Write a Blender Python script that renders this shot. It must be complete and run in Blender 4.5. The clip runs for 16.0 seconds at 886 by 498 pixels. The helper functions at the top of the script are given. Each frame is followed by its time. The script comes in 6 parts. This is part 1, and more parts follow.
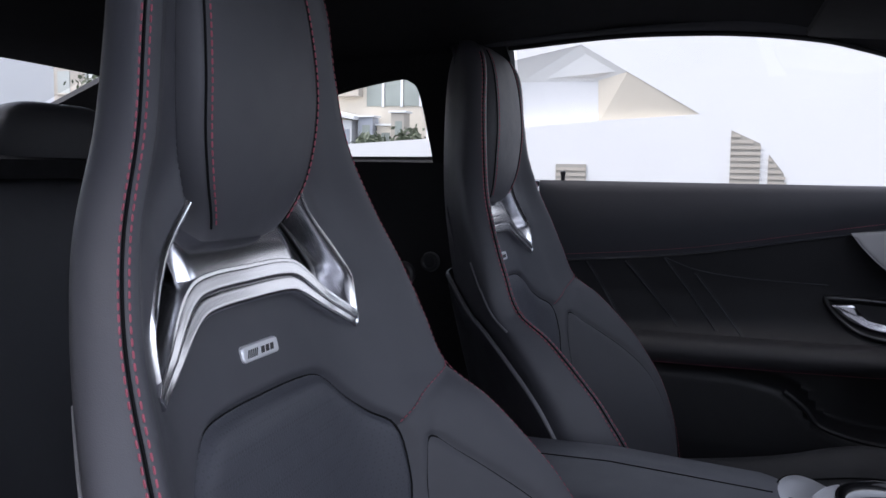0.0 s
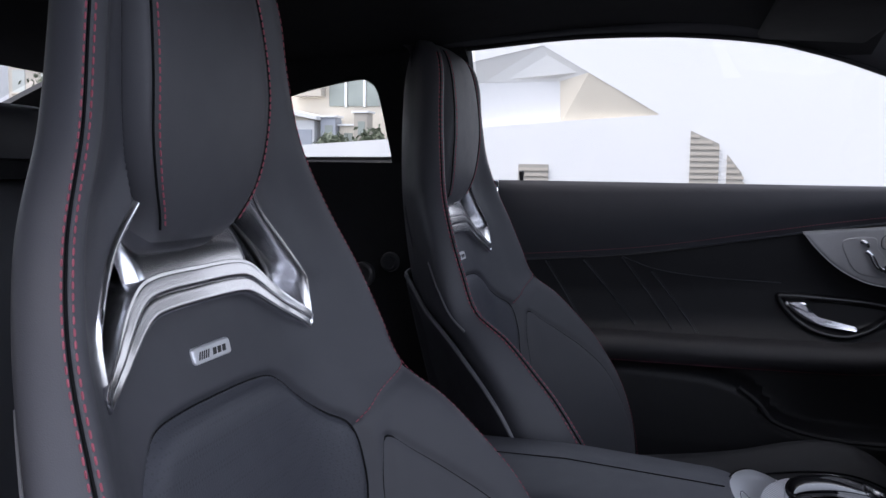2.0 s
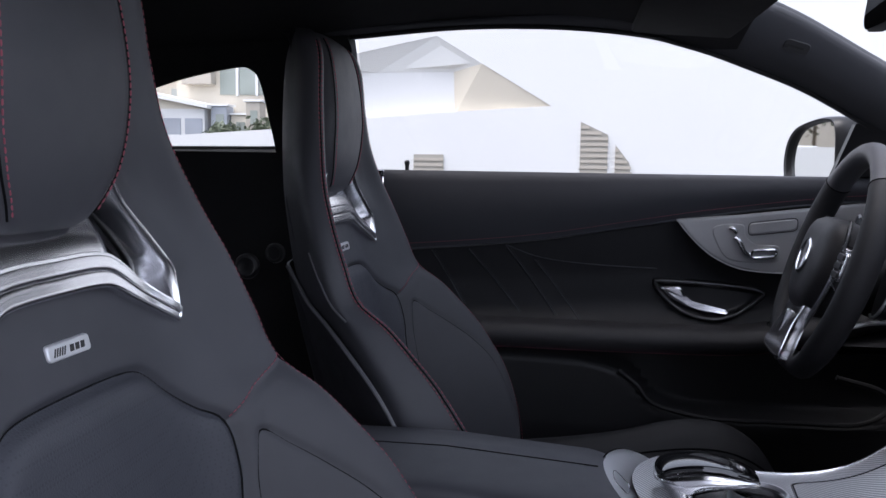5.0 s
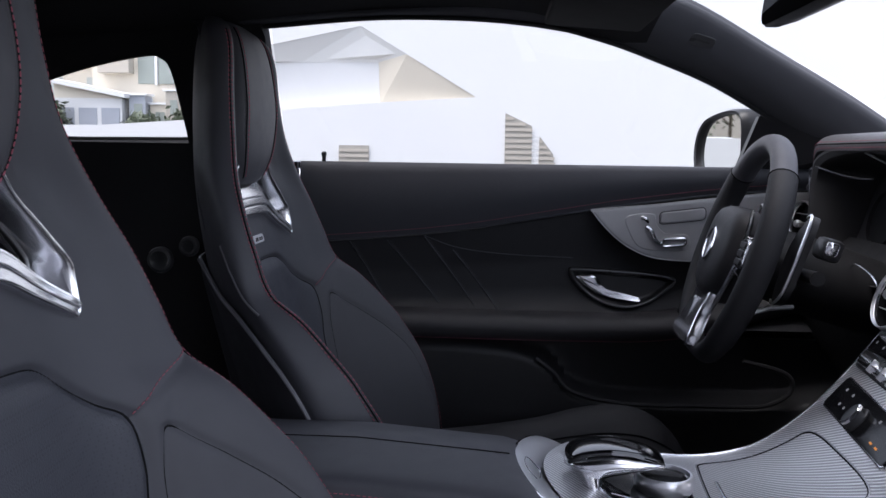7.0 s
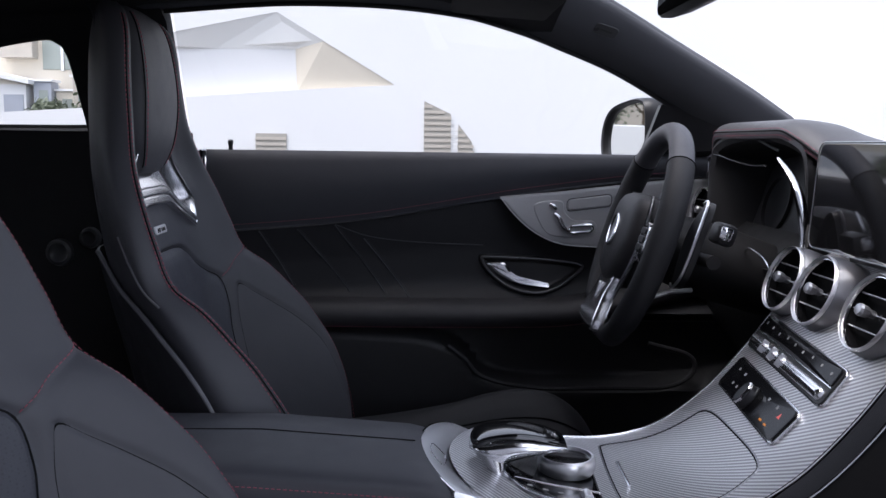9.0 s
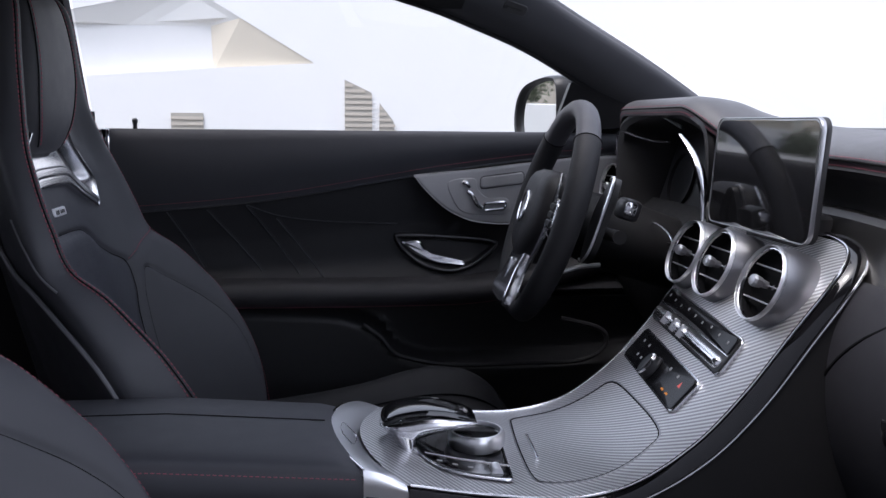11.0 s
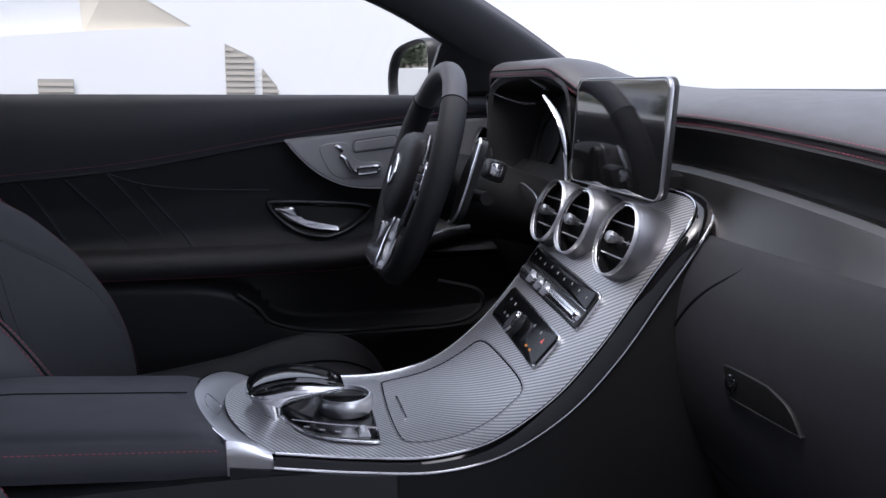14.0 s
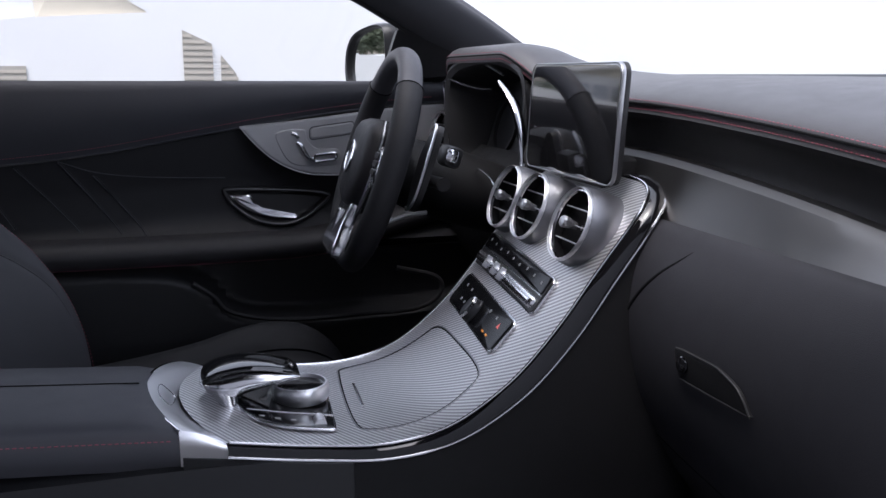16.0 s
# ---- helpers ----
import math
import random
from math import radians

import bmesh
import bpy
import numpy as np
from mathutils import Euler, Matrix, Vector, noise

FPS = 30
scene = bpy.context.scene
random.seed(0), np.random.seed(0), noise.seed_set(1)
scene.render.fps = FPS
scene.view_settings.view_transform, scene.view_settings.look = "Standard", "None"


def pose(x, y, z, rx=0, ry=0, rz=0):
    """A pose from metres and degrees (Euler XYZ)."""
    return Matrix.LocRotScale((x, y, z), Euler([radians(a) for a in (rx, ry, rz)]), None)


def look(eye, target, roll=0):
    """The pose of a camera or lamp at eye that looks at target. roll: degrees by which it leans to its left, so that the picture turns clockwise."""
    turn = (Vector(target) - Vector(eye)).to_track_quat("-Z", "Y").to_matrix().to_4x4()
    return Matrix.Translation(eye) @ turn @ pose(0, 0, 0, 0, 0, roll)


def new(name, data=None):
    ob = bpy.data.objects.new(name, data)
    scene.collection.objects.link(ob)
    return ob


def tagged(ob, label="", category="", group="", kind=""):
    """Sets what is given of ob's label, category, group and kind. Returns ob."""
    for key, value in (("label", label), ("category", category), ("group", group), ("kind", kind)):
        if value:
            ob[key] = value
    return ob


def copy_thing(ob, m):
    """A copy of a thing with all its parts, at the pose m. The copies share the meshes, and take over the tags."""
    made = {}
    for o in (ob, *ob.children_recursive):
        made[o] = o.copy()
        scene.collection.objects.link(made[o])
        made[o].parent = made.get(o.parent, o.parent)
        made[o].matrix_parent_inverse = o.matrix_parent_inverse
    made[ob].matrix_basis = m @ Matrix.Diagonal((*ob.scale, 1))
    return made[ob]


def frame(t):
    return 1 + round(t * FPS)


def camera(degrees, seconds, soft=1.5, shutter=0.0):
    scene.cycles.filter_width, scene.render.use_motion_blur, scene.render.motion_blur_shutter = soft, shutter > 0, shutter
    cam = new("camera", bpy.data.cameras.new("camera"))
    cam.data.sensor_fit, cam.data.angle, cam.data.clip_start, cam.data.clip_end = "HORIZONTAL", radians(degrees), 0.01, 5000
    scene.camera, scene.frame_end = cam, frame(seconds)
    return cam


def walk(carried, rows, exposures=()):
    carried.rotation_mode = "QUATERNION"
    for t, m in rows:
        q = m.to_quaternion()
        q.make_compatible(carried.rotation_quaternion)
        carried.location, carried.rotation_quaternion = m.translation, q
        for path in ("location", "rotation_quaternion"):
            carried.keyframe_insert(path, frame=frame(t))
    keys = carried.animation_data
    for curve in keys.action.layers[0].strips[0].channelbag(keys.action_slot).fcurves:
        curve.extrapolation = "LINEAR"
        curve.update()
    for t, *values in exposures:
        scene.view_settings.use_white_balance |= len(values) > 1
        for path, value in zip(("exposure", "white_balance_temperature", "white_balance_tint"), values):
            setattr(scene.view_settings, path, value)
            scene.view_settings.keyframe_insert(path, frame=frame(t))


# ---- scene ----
# x: towards the car's nose, y: from the passenger's door to the driver's, z: up from the ground
cam = camera(54.41, 16.0)
EXPO = 2.95
ROWS = [  # seconds, x, y, z, yaw, pitch, roll
    (0.0, 0.0000, 0.0000, 1.0000, 17.643, -5.313, -0.907),
    (0.5, 0.0013, -0.0002, 1.0000, 17.280, -5.315, -0.891),
    (1.0, 0.0032, -0.0003, 1.0002, 16.788, -5.301, -0.898),
    (1.5, 0.0050, 0.0006, 1.0002, 16.110, -5.290, -0.875),
    (2.0, 0.0086, 0.0008, 0.9999, 15.227, -5.260, -0.835),
    (2.5, 0.0113, 0.0014, 0.9997, 14.208, -5.293, -0.823),
    (3.0, 0.0147, 0.0022, 0.9998, 13.182, -5.354, -0.824),
    (3.5, 0.0176, 0.0032, 0.9998, 12.090, -5.449, -0.858),
    (4.0, 0.0212, 0.0045, 0.9997, 10.820, -5.571, -0.862),
    (6.5, 0.0414, 0.0075, 0.9989, 4.781, -6.189, -0.839),
    (7.0, 0.0462, 0.0071, 0.9998, 3.507, -6.330, -0.835),
    (7.5, 0.0508, 0.0073, 0.9993, 2.197, -6.442, -0.831),
    (8.0, 0.0568, 0.0068, 1.0002, 0.820, -6.649, -0.804),
    (8.5, 0.0609, 0.0075, 1.0002, -0.487, -6.813, -0.767),
    (9.0, 0.0661, 0.0079, 0.9999, -1.760, -7.032, -0.775),
    (11.5, 0.0906, 0.0086, 0.9978, -8.246, -8.743, -0.523),
    (12.0, 0.0967, 0.0086, 0.9976, -9.642, -9.137, -0.474),
    (12.5, 0.1014, 0.0085, 0.9972, -10.897, -9.446, -0.402),
    (13.0, 0.1077, 0.0079, 0.9969, -12.152, -9.818, -0.291),
    (13.5, 0.1115, 0.0079, 0.9958, -13.296, -10.199, -0.252),
    (14.0, 0.1164, 0.0075, 0.9946, -14.236, -10.565, -0.220),
    (14.5, 0.1192, 0.0069, 0.9944, -15.054, -10.821, -0.190),
    (15.0, 0.1225, 0.0071, 0.9937, -15.764, -11.094, -0.162),
    (15.5, 0.1252, 0.0065, 0.9934, -16.321, -11.270, -0.126),
    (16.0, 0.1258, 0.0067, 0.9929, -16.723, -11.399, -0.151),
]
walk(cam, [(t, pose(x, y, z, 90 + pitch, roll, yaw)) for t, x, y, z, yaw, pitch, roll in ROWS], [(0.0, EXPO, 6300, 15), (16.0, EXPO, 6300, 15)])

# ---- light ----
SUN_EL, SUN_ROT = radians(66), radians(238)
world = bpy.data.worlds.new("sky")
scene.world = world
world.use_nodes = True
nt = world.node_tree
sky = nt.nodes.new("ShaderNodeTexSky")
sky.sky_type = "NISHITA"
sky.sun_disc = False
sky.sun_elevation, sky.sun_rotation = SUN_EL, SUN_ROT
sky.dust_density, sky.air_density, sky.ozone_density = 2.0, 0.6, 0.3
bg = nt.nodes["Background"]
pale = nt.nodes.new("ShaderNodeHueSaturation")
pale.inputs["Saturation"].default_value = 0.4
nt.links.new(sky.outputs[0], pale.inputs["Color"])
nt.links.new(pale.outputs[0], bg.inputs[0])
bg.inputs[1].default_value = 0.11
sun_data = bpy.data.lights.new("sun", "SUN")
sun_data.energy, sun_data.angle, sun_data.color = 0.08, radians(12), (1.0, 0.97, 0.93)
sun = new("sun", sun_data)
sun.matrix_world = look((math.sin(SUN_ROT) * 30, math.cos(SUN_ROT) * 30, math.tan(SUN_EL) * 30), (0, 0, 0))


# ---- materials ----
def mat(name, color, rough=0.5, metal=0.0, bump=0.0, scale=200.0, vary=0.12, vscale=6.0, kind="noise", coat=0.0,
        rvary=0.08, spec=0.5, emit=None, aniso=0.0):
    m = bpy.data.materials.new(name)
    m.use_nodes = True
    n, l = m.node_tree.nodes, m.node_tree.links
    b = n["Principled BSDF"]
    b.inputs["Metallic"].default_value = metal
    b.inputs["Coat Weight"].default_value = coat
    b.inputs["Coat Roughness"].default_value = 0.05
    b.inputs["Specular IOR Level"].default_value = spec
    b.inputs["Anisotropic"].default_value = aniso
    tc = n.new("ShaderNodeTexCoord")
    big = n.new("ShaderNodeTexNoise")
    big.inputs["Scale"].default_value, big.inputs["Detail"].default_value = vscale, 5.0
    l.new(tc.outputs["Object"], big.inputs["Vector"])
    ramp = n.new("ShaderNodeMapRange")
    ramp.inputs["To Min"].default_value, ramp.inputs["To Max"].default_value = 1 - vary, 1 + vary
    l.new(big.outputs["Fac"], ramp.inputs["Value"])
    mix = n.new("ShaderNodeVectorMath")
    mix.operation = "SCALE"
    mix.inputs[0].default_value = color[:3]
    l.new(ramp.outputs[0], mix.inputs["Scale"])
    l.new(mix.outputs[0], b.inputs["Base Color"])
    rr = n.new("ShaderNodeMapRange")
    rr.inputs["To Min"].default_value, rr.inputs["To Max"].default_value = max(0.02, rough - rvary), min(1, rough + rvary)
    fine = n.new("ShaderNodeTexNoise")
    fine.inputs["Scale"].default_value, fine.inputs["Detail"].default_value = vscale * 7, 4.0
    l.new(tc.outputs["Object"], fine.inputs["Vector"])
    l.new(fine.outputs["Fac"], rr.inputs["Value"])
    l.new(rr.outputs[0], b.inputs["Roughness"])
    if bump:
        tex = n.new("ShaderNodeTexVoronoi" if kind == "leather" else "ShaderNodeTexNoise")
        tex.inputs["Scale"].default_value = scale
        l.new(tc.outputs["Object"], tex.inputs["Vector"])
        bp = n.new("ShaderNodeBump")
        bp.inputs["Strength"].default_value, bp.inputs["Distance"].default_value = bump, 0.001
        l.new(tex.outputs[0], bp.inputs["Height"])
        l.new(bp.outputs[0], b.inputs["Normal"])
    if emit:
        b.inputs["Emission Color"].default_value = (*emit[:3], 1)
        b.inputs["Emission Strength"].default_value = emit[3]
    return m


def striped(name, color, dark, period, rough, metal, slant):
    """Satin metal with fine slanting ribs, laid out by the mesh's own u, v in metres."""
    m = mat(name, color, rough, metal, vary=0.05)
    n, l = m.node_tree.nodes, m.node_tree.links
    b = n["Principled BSDF"]
    uv = n.new("ShaderNodeUVMap")
    dot = n.new("ShaderNodeVectorMath")
    dot.operation = "DOT_PRODUCT"
    dot.inputs[1].default_value = (slant[0] * 2 * math.pi / period, slant[1] * 2 * math.pi / period, 0)
    l.new(uv.outputs[0], dot.inputs[0])
    s = n.new("ShaderNodeMath")
    s.operation = "SINE"
    l.new(dot.outputs["Value"], s.inputs[0])
    r = n.new("ShaderNodeMapRange")
    r.inputs["From Min"].default_value, r.inputs["From Max"].default_value = -0.6, 0.6
    l.new(s.outputs[0], r.inputs["Value"])
    mx = n.new("ShaderNodeMix")
    mx.data_type = "RGBA"
    mx.inputs[6].default_value, mx.inputs[7].default_value = (*dark, 1), (*color, 1)
    l.new(r.outputs[0], mx.inputs[0])
    l.new(mx.outputs[2], b.inputs["Base Color"])
    bp = n.new("ShaderNodeBump")
    bp.inputs["Strength"].default_value, bp.inputs["Distance"].default_value = 0.35, 0.0006
    l.new(s.outputs[0], bp.inputs["Height"])
    l.new(bp.outputs[0], b.inputs["Normal"])
    return m


LEATHER = mat("black_leather", (0.065, 0.065, 0.075), 0.55, bump=0.10, scale=1500, kind="leather", vary=0.10)
SUEDE = mat("dark_microfibre", (0.023, 0.023, 0.026), 0.62, bump=0.3, scale=1600, vary=0.12, spec=0.35)
INSERT = mat("perforated_leather", (0.064, 0.066, 0.079), 0.52, bump=0.25, scale=620, kind="leather", vary=0.08)
pn, pl_ = INSERT.node_tree.nodes, INSERT.node_tree.links
holes = pn.new("ShaderNodeTexVoronoi")
holes.inputs["Scale"].default_value, holes.inputs["Randomness"].default_value = 260.0, 0.0
pl_.new(next(n for n in pn if n.type == "TEX_COORD").outputs["Object"], holes.inputs["Vector"])
dots = pn.new("ShaderNodeMapRange")
dots.inputs["From Min"].default_value, dots.inputs["From Max"].default_value = 0.20, 0.34
dots.inputs["To Min"].default_value, dots.inputs["To Max"].default_value = 0.76, 1.0
pl_.new(holes.outputs["Distance"], dots.inputs["Value"])
dim = pn.new("ShaderNodeVectorMath")
dim.operation = "SCALE"
pl_.new(next(n for n in pn if n.type == "VECT_MATH" and n != dim).outputs[0], dim.inputs[0])
pl_.new(dots.outputs[0], dim.inputs["Scale"])
pl_.new(dim.outputs[0], pn["Principled BSDF"].inputs["Base Color"])
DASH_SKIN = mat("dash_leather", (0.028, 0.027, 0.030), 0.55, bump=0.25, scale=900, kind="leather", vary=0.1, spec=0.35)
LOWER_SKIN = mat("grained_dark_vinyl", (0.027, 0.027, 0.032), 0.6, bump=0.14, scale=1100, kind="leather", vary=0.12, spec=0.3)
# paler copy of the dash leather; the windscreen's light is put into its colour
DASH_TOP_LIT = mat("lit_dash_top_leather", (0.075, 0.074, 0.080), 0.44, bump=0.2, scale=900, kind="leather", vary=0.1)
SOFT_PLASTIC = mat("soft_black_plastic", (0.016, 0.016, 0.018), 0.55, bump=0.2, scale=1400, vary=0.15)
# blacker copy of the soft plastic; takes in the deep shade round the steering column
BLACK_PLASTIC = mat("deep_black_plastic", (0.008, 0.008, 0.009), 0.6, bump=0.2, scale=1400, vary=0.15, spec=0.3)
HARD_PLASTIC = mat("hard_black_plastic", (0.017, 0.017, 0.019), 0.38, vary=0.15)
CARPET = mat("black_carpet", (0.020, 0.020, 0.022), 0.95, bump=1.0, scale=700, vary=0.3, vscale=30, spec=0.1)
HEADLINER = mat("black_headliner", (0.027, 0.027, 0.029), 0.9, bump=0.4, scale=900, vary=0.15, spec=0.2)
PILLAR_CLOTH = mat("dark_grey_cloth", (0.078, 0.079, 0.088), 0.9, bump=0.4, scale=900, vary=0.12, spec=0.2)
DOOR_SKIN = mat("door_leather", (0.044, 0.045, 0.053), 0.55, bump=0.25, scale=900, kind="leather", vary=0.1, spec=0.35)
PIANO = mat("piano_black", (0.006, 0.006, 0.007), 0.07, vary=0.1, coat=0.6, rvary=0.02)
PANEL_BLACK = mat("gloss_black_panel", (0.006, 0.006, 0.007), 0.16, vary=0.1, spec=0.22, rvary=0.02)
SCREEN_GLASS = mat("screen_glass", (0.010, 0.010, 0.011), 0.04, vary=0.05, rvary=0.012, coat=0.9, spec=1.0)
CHROME = mat("satin_chrome", (0.90, 0.90, 0.92), 0.17, 1.0, vary=0.05, rvary=0.04)
BRIGHT = mat("polished_chrome", (0.86, 0.86, 0.88), 0.09, 1.0, vary=0.04, rvary=0.03)
ALU = mat("brushed_aluminium", (0.46, 0.46, 0.48), 0.36, 1.0, bump=0.12, scale=900, vary=0.08)
MATT = mat("matt_silver_paint", (0.40, 0.40, 0.41), 0.45, 0.45, bump=0.1, scale=900, vary=0.05)
STRIP = mat("grey_satin_metal", (0.165, 0.161, 0.157), 0.38, 1.0, bump=0.1, scale=900, vary=0.1)
SILVER = mat("frosted_silver", (0.82, 0.82, 0.84), 0.40, 0.45, vary=0.05)
BEZEL_METAL = mat("polished_satin_metal", (0.94, 0.94, 0.96), 0.22, 1.0, vary=0.04, rvary=0.02)
SATIN = mat("satin_silver_metal", (0.86, 0.86, 0.88), 0.33, 1.0, vary=0.04, rvary=0.03)
COWL = mat("grey_satin_cowl", (0.29, 0.29, 0.31), 0.40, 1.0, vary=0.05)
SLAT = mat("grey_slat", (0.42, 0.42, 0.44), 0.32, 0.8, vary=0.05)
# for the unseen light-blocking wall
BEHIND = mat("grey_render", (0.24, 0.24, 0.25), 0.9, bump=0.3, scale=8, vary=0.1, vscale=0.5)
SHELL = mat("dark_shell_plastic", (0.042, 0.041, 0.047), 0.5, bump=0.15, scale=1200)
RIM_GREY = mat("dark_grey_plastic", (0.055, 0.055, 0.058), 0.3)
ALU_DARK = mat("dark_brushed_aluminium", (0.20, 0.20, 0.20), 0.36, 1.0, bump=0.1, scale=900, vary=0.12)
RIBBED = striped("ribbed_silver_fibre", (0.80, 0.79, 0.80), (0.38, 0.375, 0.385), 0.0048, 0.32, 0.8, (0.78, 0.62))
RED = mat("red_thread", (0.36, 0.085, 0.12), 0.7, vary=0.2, vscale=90)
# seam thread; also paints the darkness inside slots, throats and gaps
THREAD_AND_SHADE = mat("black_thread_and_shade", (0.006, 0.006, 0.007), 0.8, spec=0.12)
GREY_PIPING = mat("grey_edge_trim", (0.16, 0.16, 0.17), 0.45)
INK = mat("dark_print", (0.03, 0.03, 0.03), 0.4)
SYMBOL = mat("grey_symbol_print", (0.34, 0.34, 0.34), 0.5)
AMBER = mat("amber_symbol", (0.6, 0.22, 0.03), 0.5, emit=(1.0, 0.35, 0.04, 0.03))
REDGLASS = mat("red_symbol", (0.5, 0.10, 0.10), 0.4, emit=(1.0, 0.15, 0.1, 0.05))
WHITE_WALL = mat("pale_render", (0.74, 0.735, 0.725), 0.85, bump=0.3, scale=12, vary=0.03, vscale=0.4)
# whiter than the wall; light bounced up from below is put into the colour
SOFFIT = mat("bounce_lit_concrete", (0.80, 0.79, 0.76), 0.85, bump=0.3, scale=9, vary=0.06, vscale=0.5)
SHUTTER = mat("weathered_grey_metal", (0.34, 0.32, 0.28), 0.6, vary=0.2, vscale=2)
# kept dark so that little light bounces into the lower cabin
PAVING = mat("low_bounce_asphalt", (0.085, 0.085, 0.088), 0.9, bump=0.4, scale=6, vary=0.10, vscale=0.7)
CAR_PAINT = mat("black_paint", (0.01, 0.01, 0.012), 0.12, coat=1.0, vary=0.05, rvary=0.02)
LEAF = mat("leaf", (0.12, 0.14, 0.09), 0.6, vary=0.5, vscale=1.5)
BARK = mat("bark", (0.12, 0.09, 0.06), 0.9, bump=0.6, scale=8, vary=0.3)
PALE = mat("pale_sand_render", (0.66, 0.60, 0.50), 0.9, vary=0.12, vscale=0.6)
STUCCO = mat("sand_stucco", (0.46, 0.42, 0.36), 0.9, vary=0.12, vscale=0.6)
ROOF_TILE = mat("terracotta", (0.40, 0.30, 0.23), 0.85, vary=0.2, vscale=1.0)
GREEN_GLASS = mat("green_grey_glazing", (0.29, 0.32, 0.29), 0.6, vary=0.3, vscale=0.8)
GREY_DOOR = mat("pale_grey_metal_door", (0.38, 0.40, 0.44), 0.6, vary=0.25, vscale=0.9)
HULL = mat("white_gelcoat", (0.8, 0.8, 0.8), 0.3, vary=0.04)
WINDOW_DARK = mat("dark_window_glass", (0.03, 0.035, 0.04), 0.06, vary=0.1)
WINDOW_PALE = mat("grey_green_glass", (0.44, 0.46, 0.43), 0.2, vary=0.3, vscale=0.5)
MIRROR = mat("mirror_glass", (0.82, 0.83, 0.82), 0.015, 1.0, vary=0.01, rvary=0.005)
glass = bpy.data.materials.new("clear_glass")
glass.use_nodes = True
gn, gl = glass.node_tree.nodes, glass.node_tree.links
gt, gg, gm = (gn.new(k) for k in ("ShaderNodeBsdfTransparent", "ShaderNodeBsdfGlossy", "ShaderNodeMixShader"))
gt.inputs[0].default_value = (0.735, 0.75, 0.745, 1)
gg.inputs["Roughness"].default_value = 0.02
gm.inputs[0].default_value = 0.04
gl.new(gt.outputs[0], gm.inputs[1])
gl.new(gg.outputs[0], gm.inputs[2])
gl.new(gm.outputs[0], gn["Material Output"].inputs[0])
GLASS = glass
WINDSCREEN_GLASS = glass.copy()
WINDSCREEN_GLASS.name = "windscreen_glass"
WINDSCREEN_GLASS.node_tree.nodes["Transparent BSDF"].inputs[0].default_value = (0.80, 0.82, 0.81, 1)


# ---- shape helpers ----
def spline(pts, n=8, closed=False):
    """Points of a smooth curve through pts, n to a span."""
    p = [Vector(a) for a in pts]
    k = len(p)
    out = []
    for i in range(k if closed else k - 1):
        if closed:
            a, b, c, d = p[i - 1], p[i], p[(i + 1) % k], p[(i + 2) % k]
        else:
            b, c = p[i], p[i + 1]
            a = p[i - 1] if i else b + (b - c)
            d = p[i + 2] if i + 2 < k else c + (c - b)
        for j in range(n):
            t = j / n
            out.append(0.5 * (2 * b + (c - a) * t + (2 * a - 5 * b + 4 * c - d) * t * t + (3 * b - a - 3 * c + d) * t ** 3))
    if not closed:
        out.append(p[-1].copy())
    return out


def even(pts, step, closed=False):
    """The same line with points at even steps."""
    p = [Vector(a) for a in pts] + ([Vector(pts[0])] if closed else [])
    d = [0.0]
    for a, b in zip(p, p[1:]):
        d.append(d[-1] + (b - a).length)
    k = max(2, int(round(d[-1] / step)) + 1)
    xs = np.linspace(0, d[-1], k)
    cols = [np.interp(xs, d, [a[i] for a in p]) for i in range(len(p[0]))]
    out = [Vector(c) for c in zip(*cols)]
    return out[:-1] if closed else out


def ip(x, xs, ys):
    """Smooth interpolation in a small table."""
    if x <= xs[0]:
        return ys[0]
    if x >= xs[-1]:
        return ys[-1]
    i = max(j for j in range(len(xs)) if xs[j] <= x)
    i = min(i, len(xs) - 2)
    h = xs[i + 1] - xs[i]
    t = (x - xs[i]) / h
    s = lambda j: (ys[min(j + 1, len(ys) - 1)] - ys[max(j - 1, 0)]) / (xs[min(j + 1, len(xs) - 1)] - xs[max(j - 1, 0)])
    m0, m1 = s(i) * h, s(i + 1) * h
    return ((2 * t ** 3 - 3 * t * t + 1) * ys[i] + (t ** 3 - 2 * t * t + t) * m0 + (3 * t * t - 2 * t ** 3) * ys[i + 1] + (t ** 3 - t * t) * m1)


def part(name, geo, material, parent=None, label="", smooth=True, uv=None, angle=40):
    """Links a (vertices, faces) pair as one mesh under a thing."""
    v, f = geo
    me = bpy.data.meshes.new(name)
    me.from_pydata([tuple(a) for a in v], [], f)
    bm = bmesh.new()
    bm.from_mesh(me)
    bmesh.ops.recalc_face_normals(bm, faces=bm.faces)
    if smooth:
        lim = radians(angle)
        for e in bm.edges:
            e.smooth = not (len(e.link_faces) == 2 and e.calc_face_angle(0) > lim)
        for fc in bm.faces:
            fc.smooth = True
    if uv:
        lay = bm.loops.layers.uv.new("UVMap")
        bm.verts.ensure_lookup_table()
        for fc in bm.faces:
            for lp in fc.loops:
                lp[lay].uv = uv[lp.vert.index]
    bm.to_mesh(me)
    bm.free()
    me.materials.append(material)
    ob = new(name, me)
    if parent:
        ob.parent = parent
    if label:
        ob["label"] = label
    return ob


def thing(name, label, category, at=(0, 0, 0), group="", kind=""):
    ob = new(name)
    ob.empty_display_size = 0.05
    ob.location = at
    return tagged(ob, label, category, group, kind)


def join(*geos):
    v, f = [], []
    for a, b in geos:
        o = len(v)
        v += list(a)
        f += [tuple(i + o for i in q) for q in b]
    return v, f


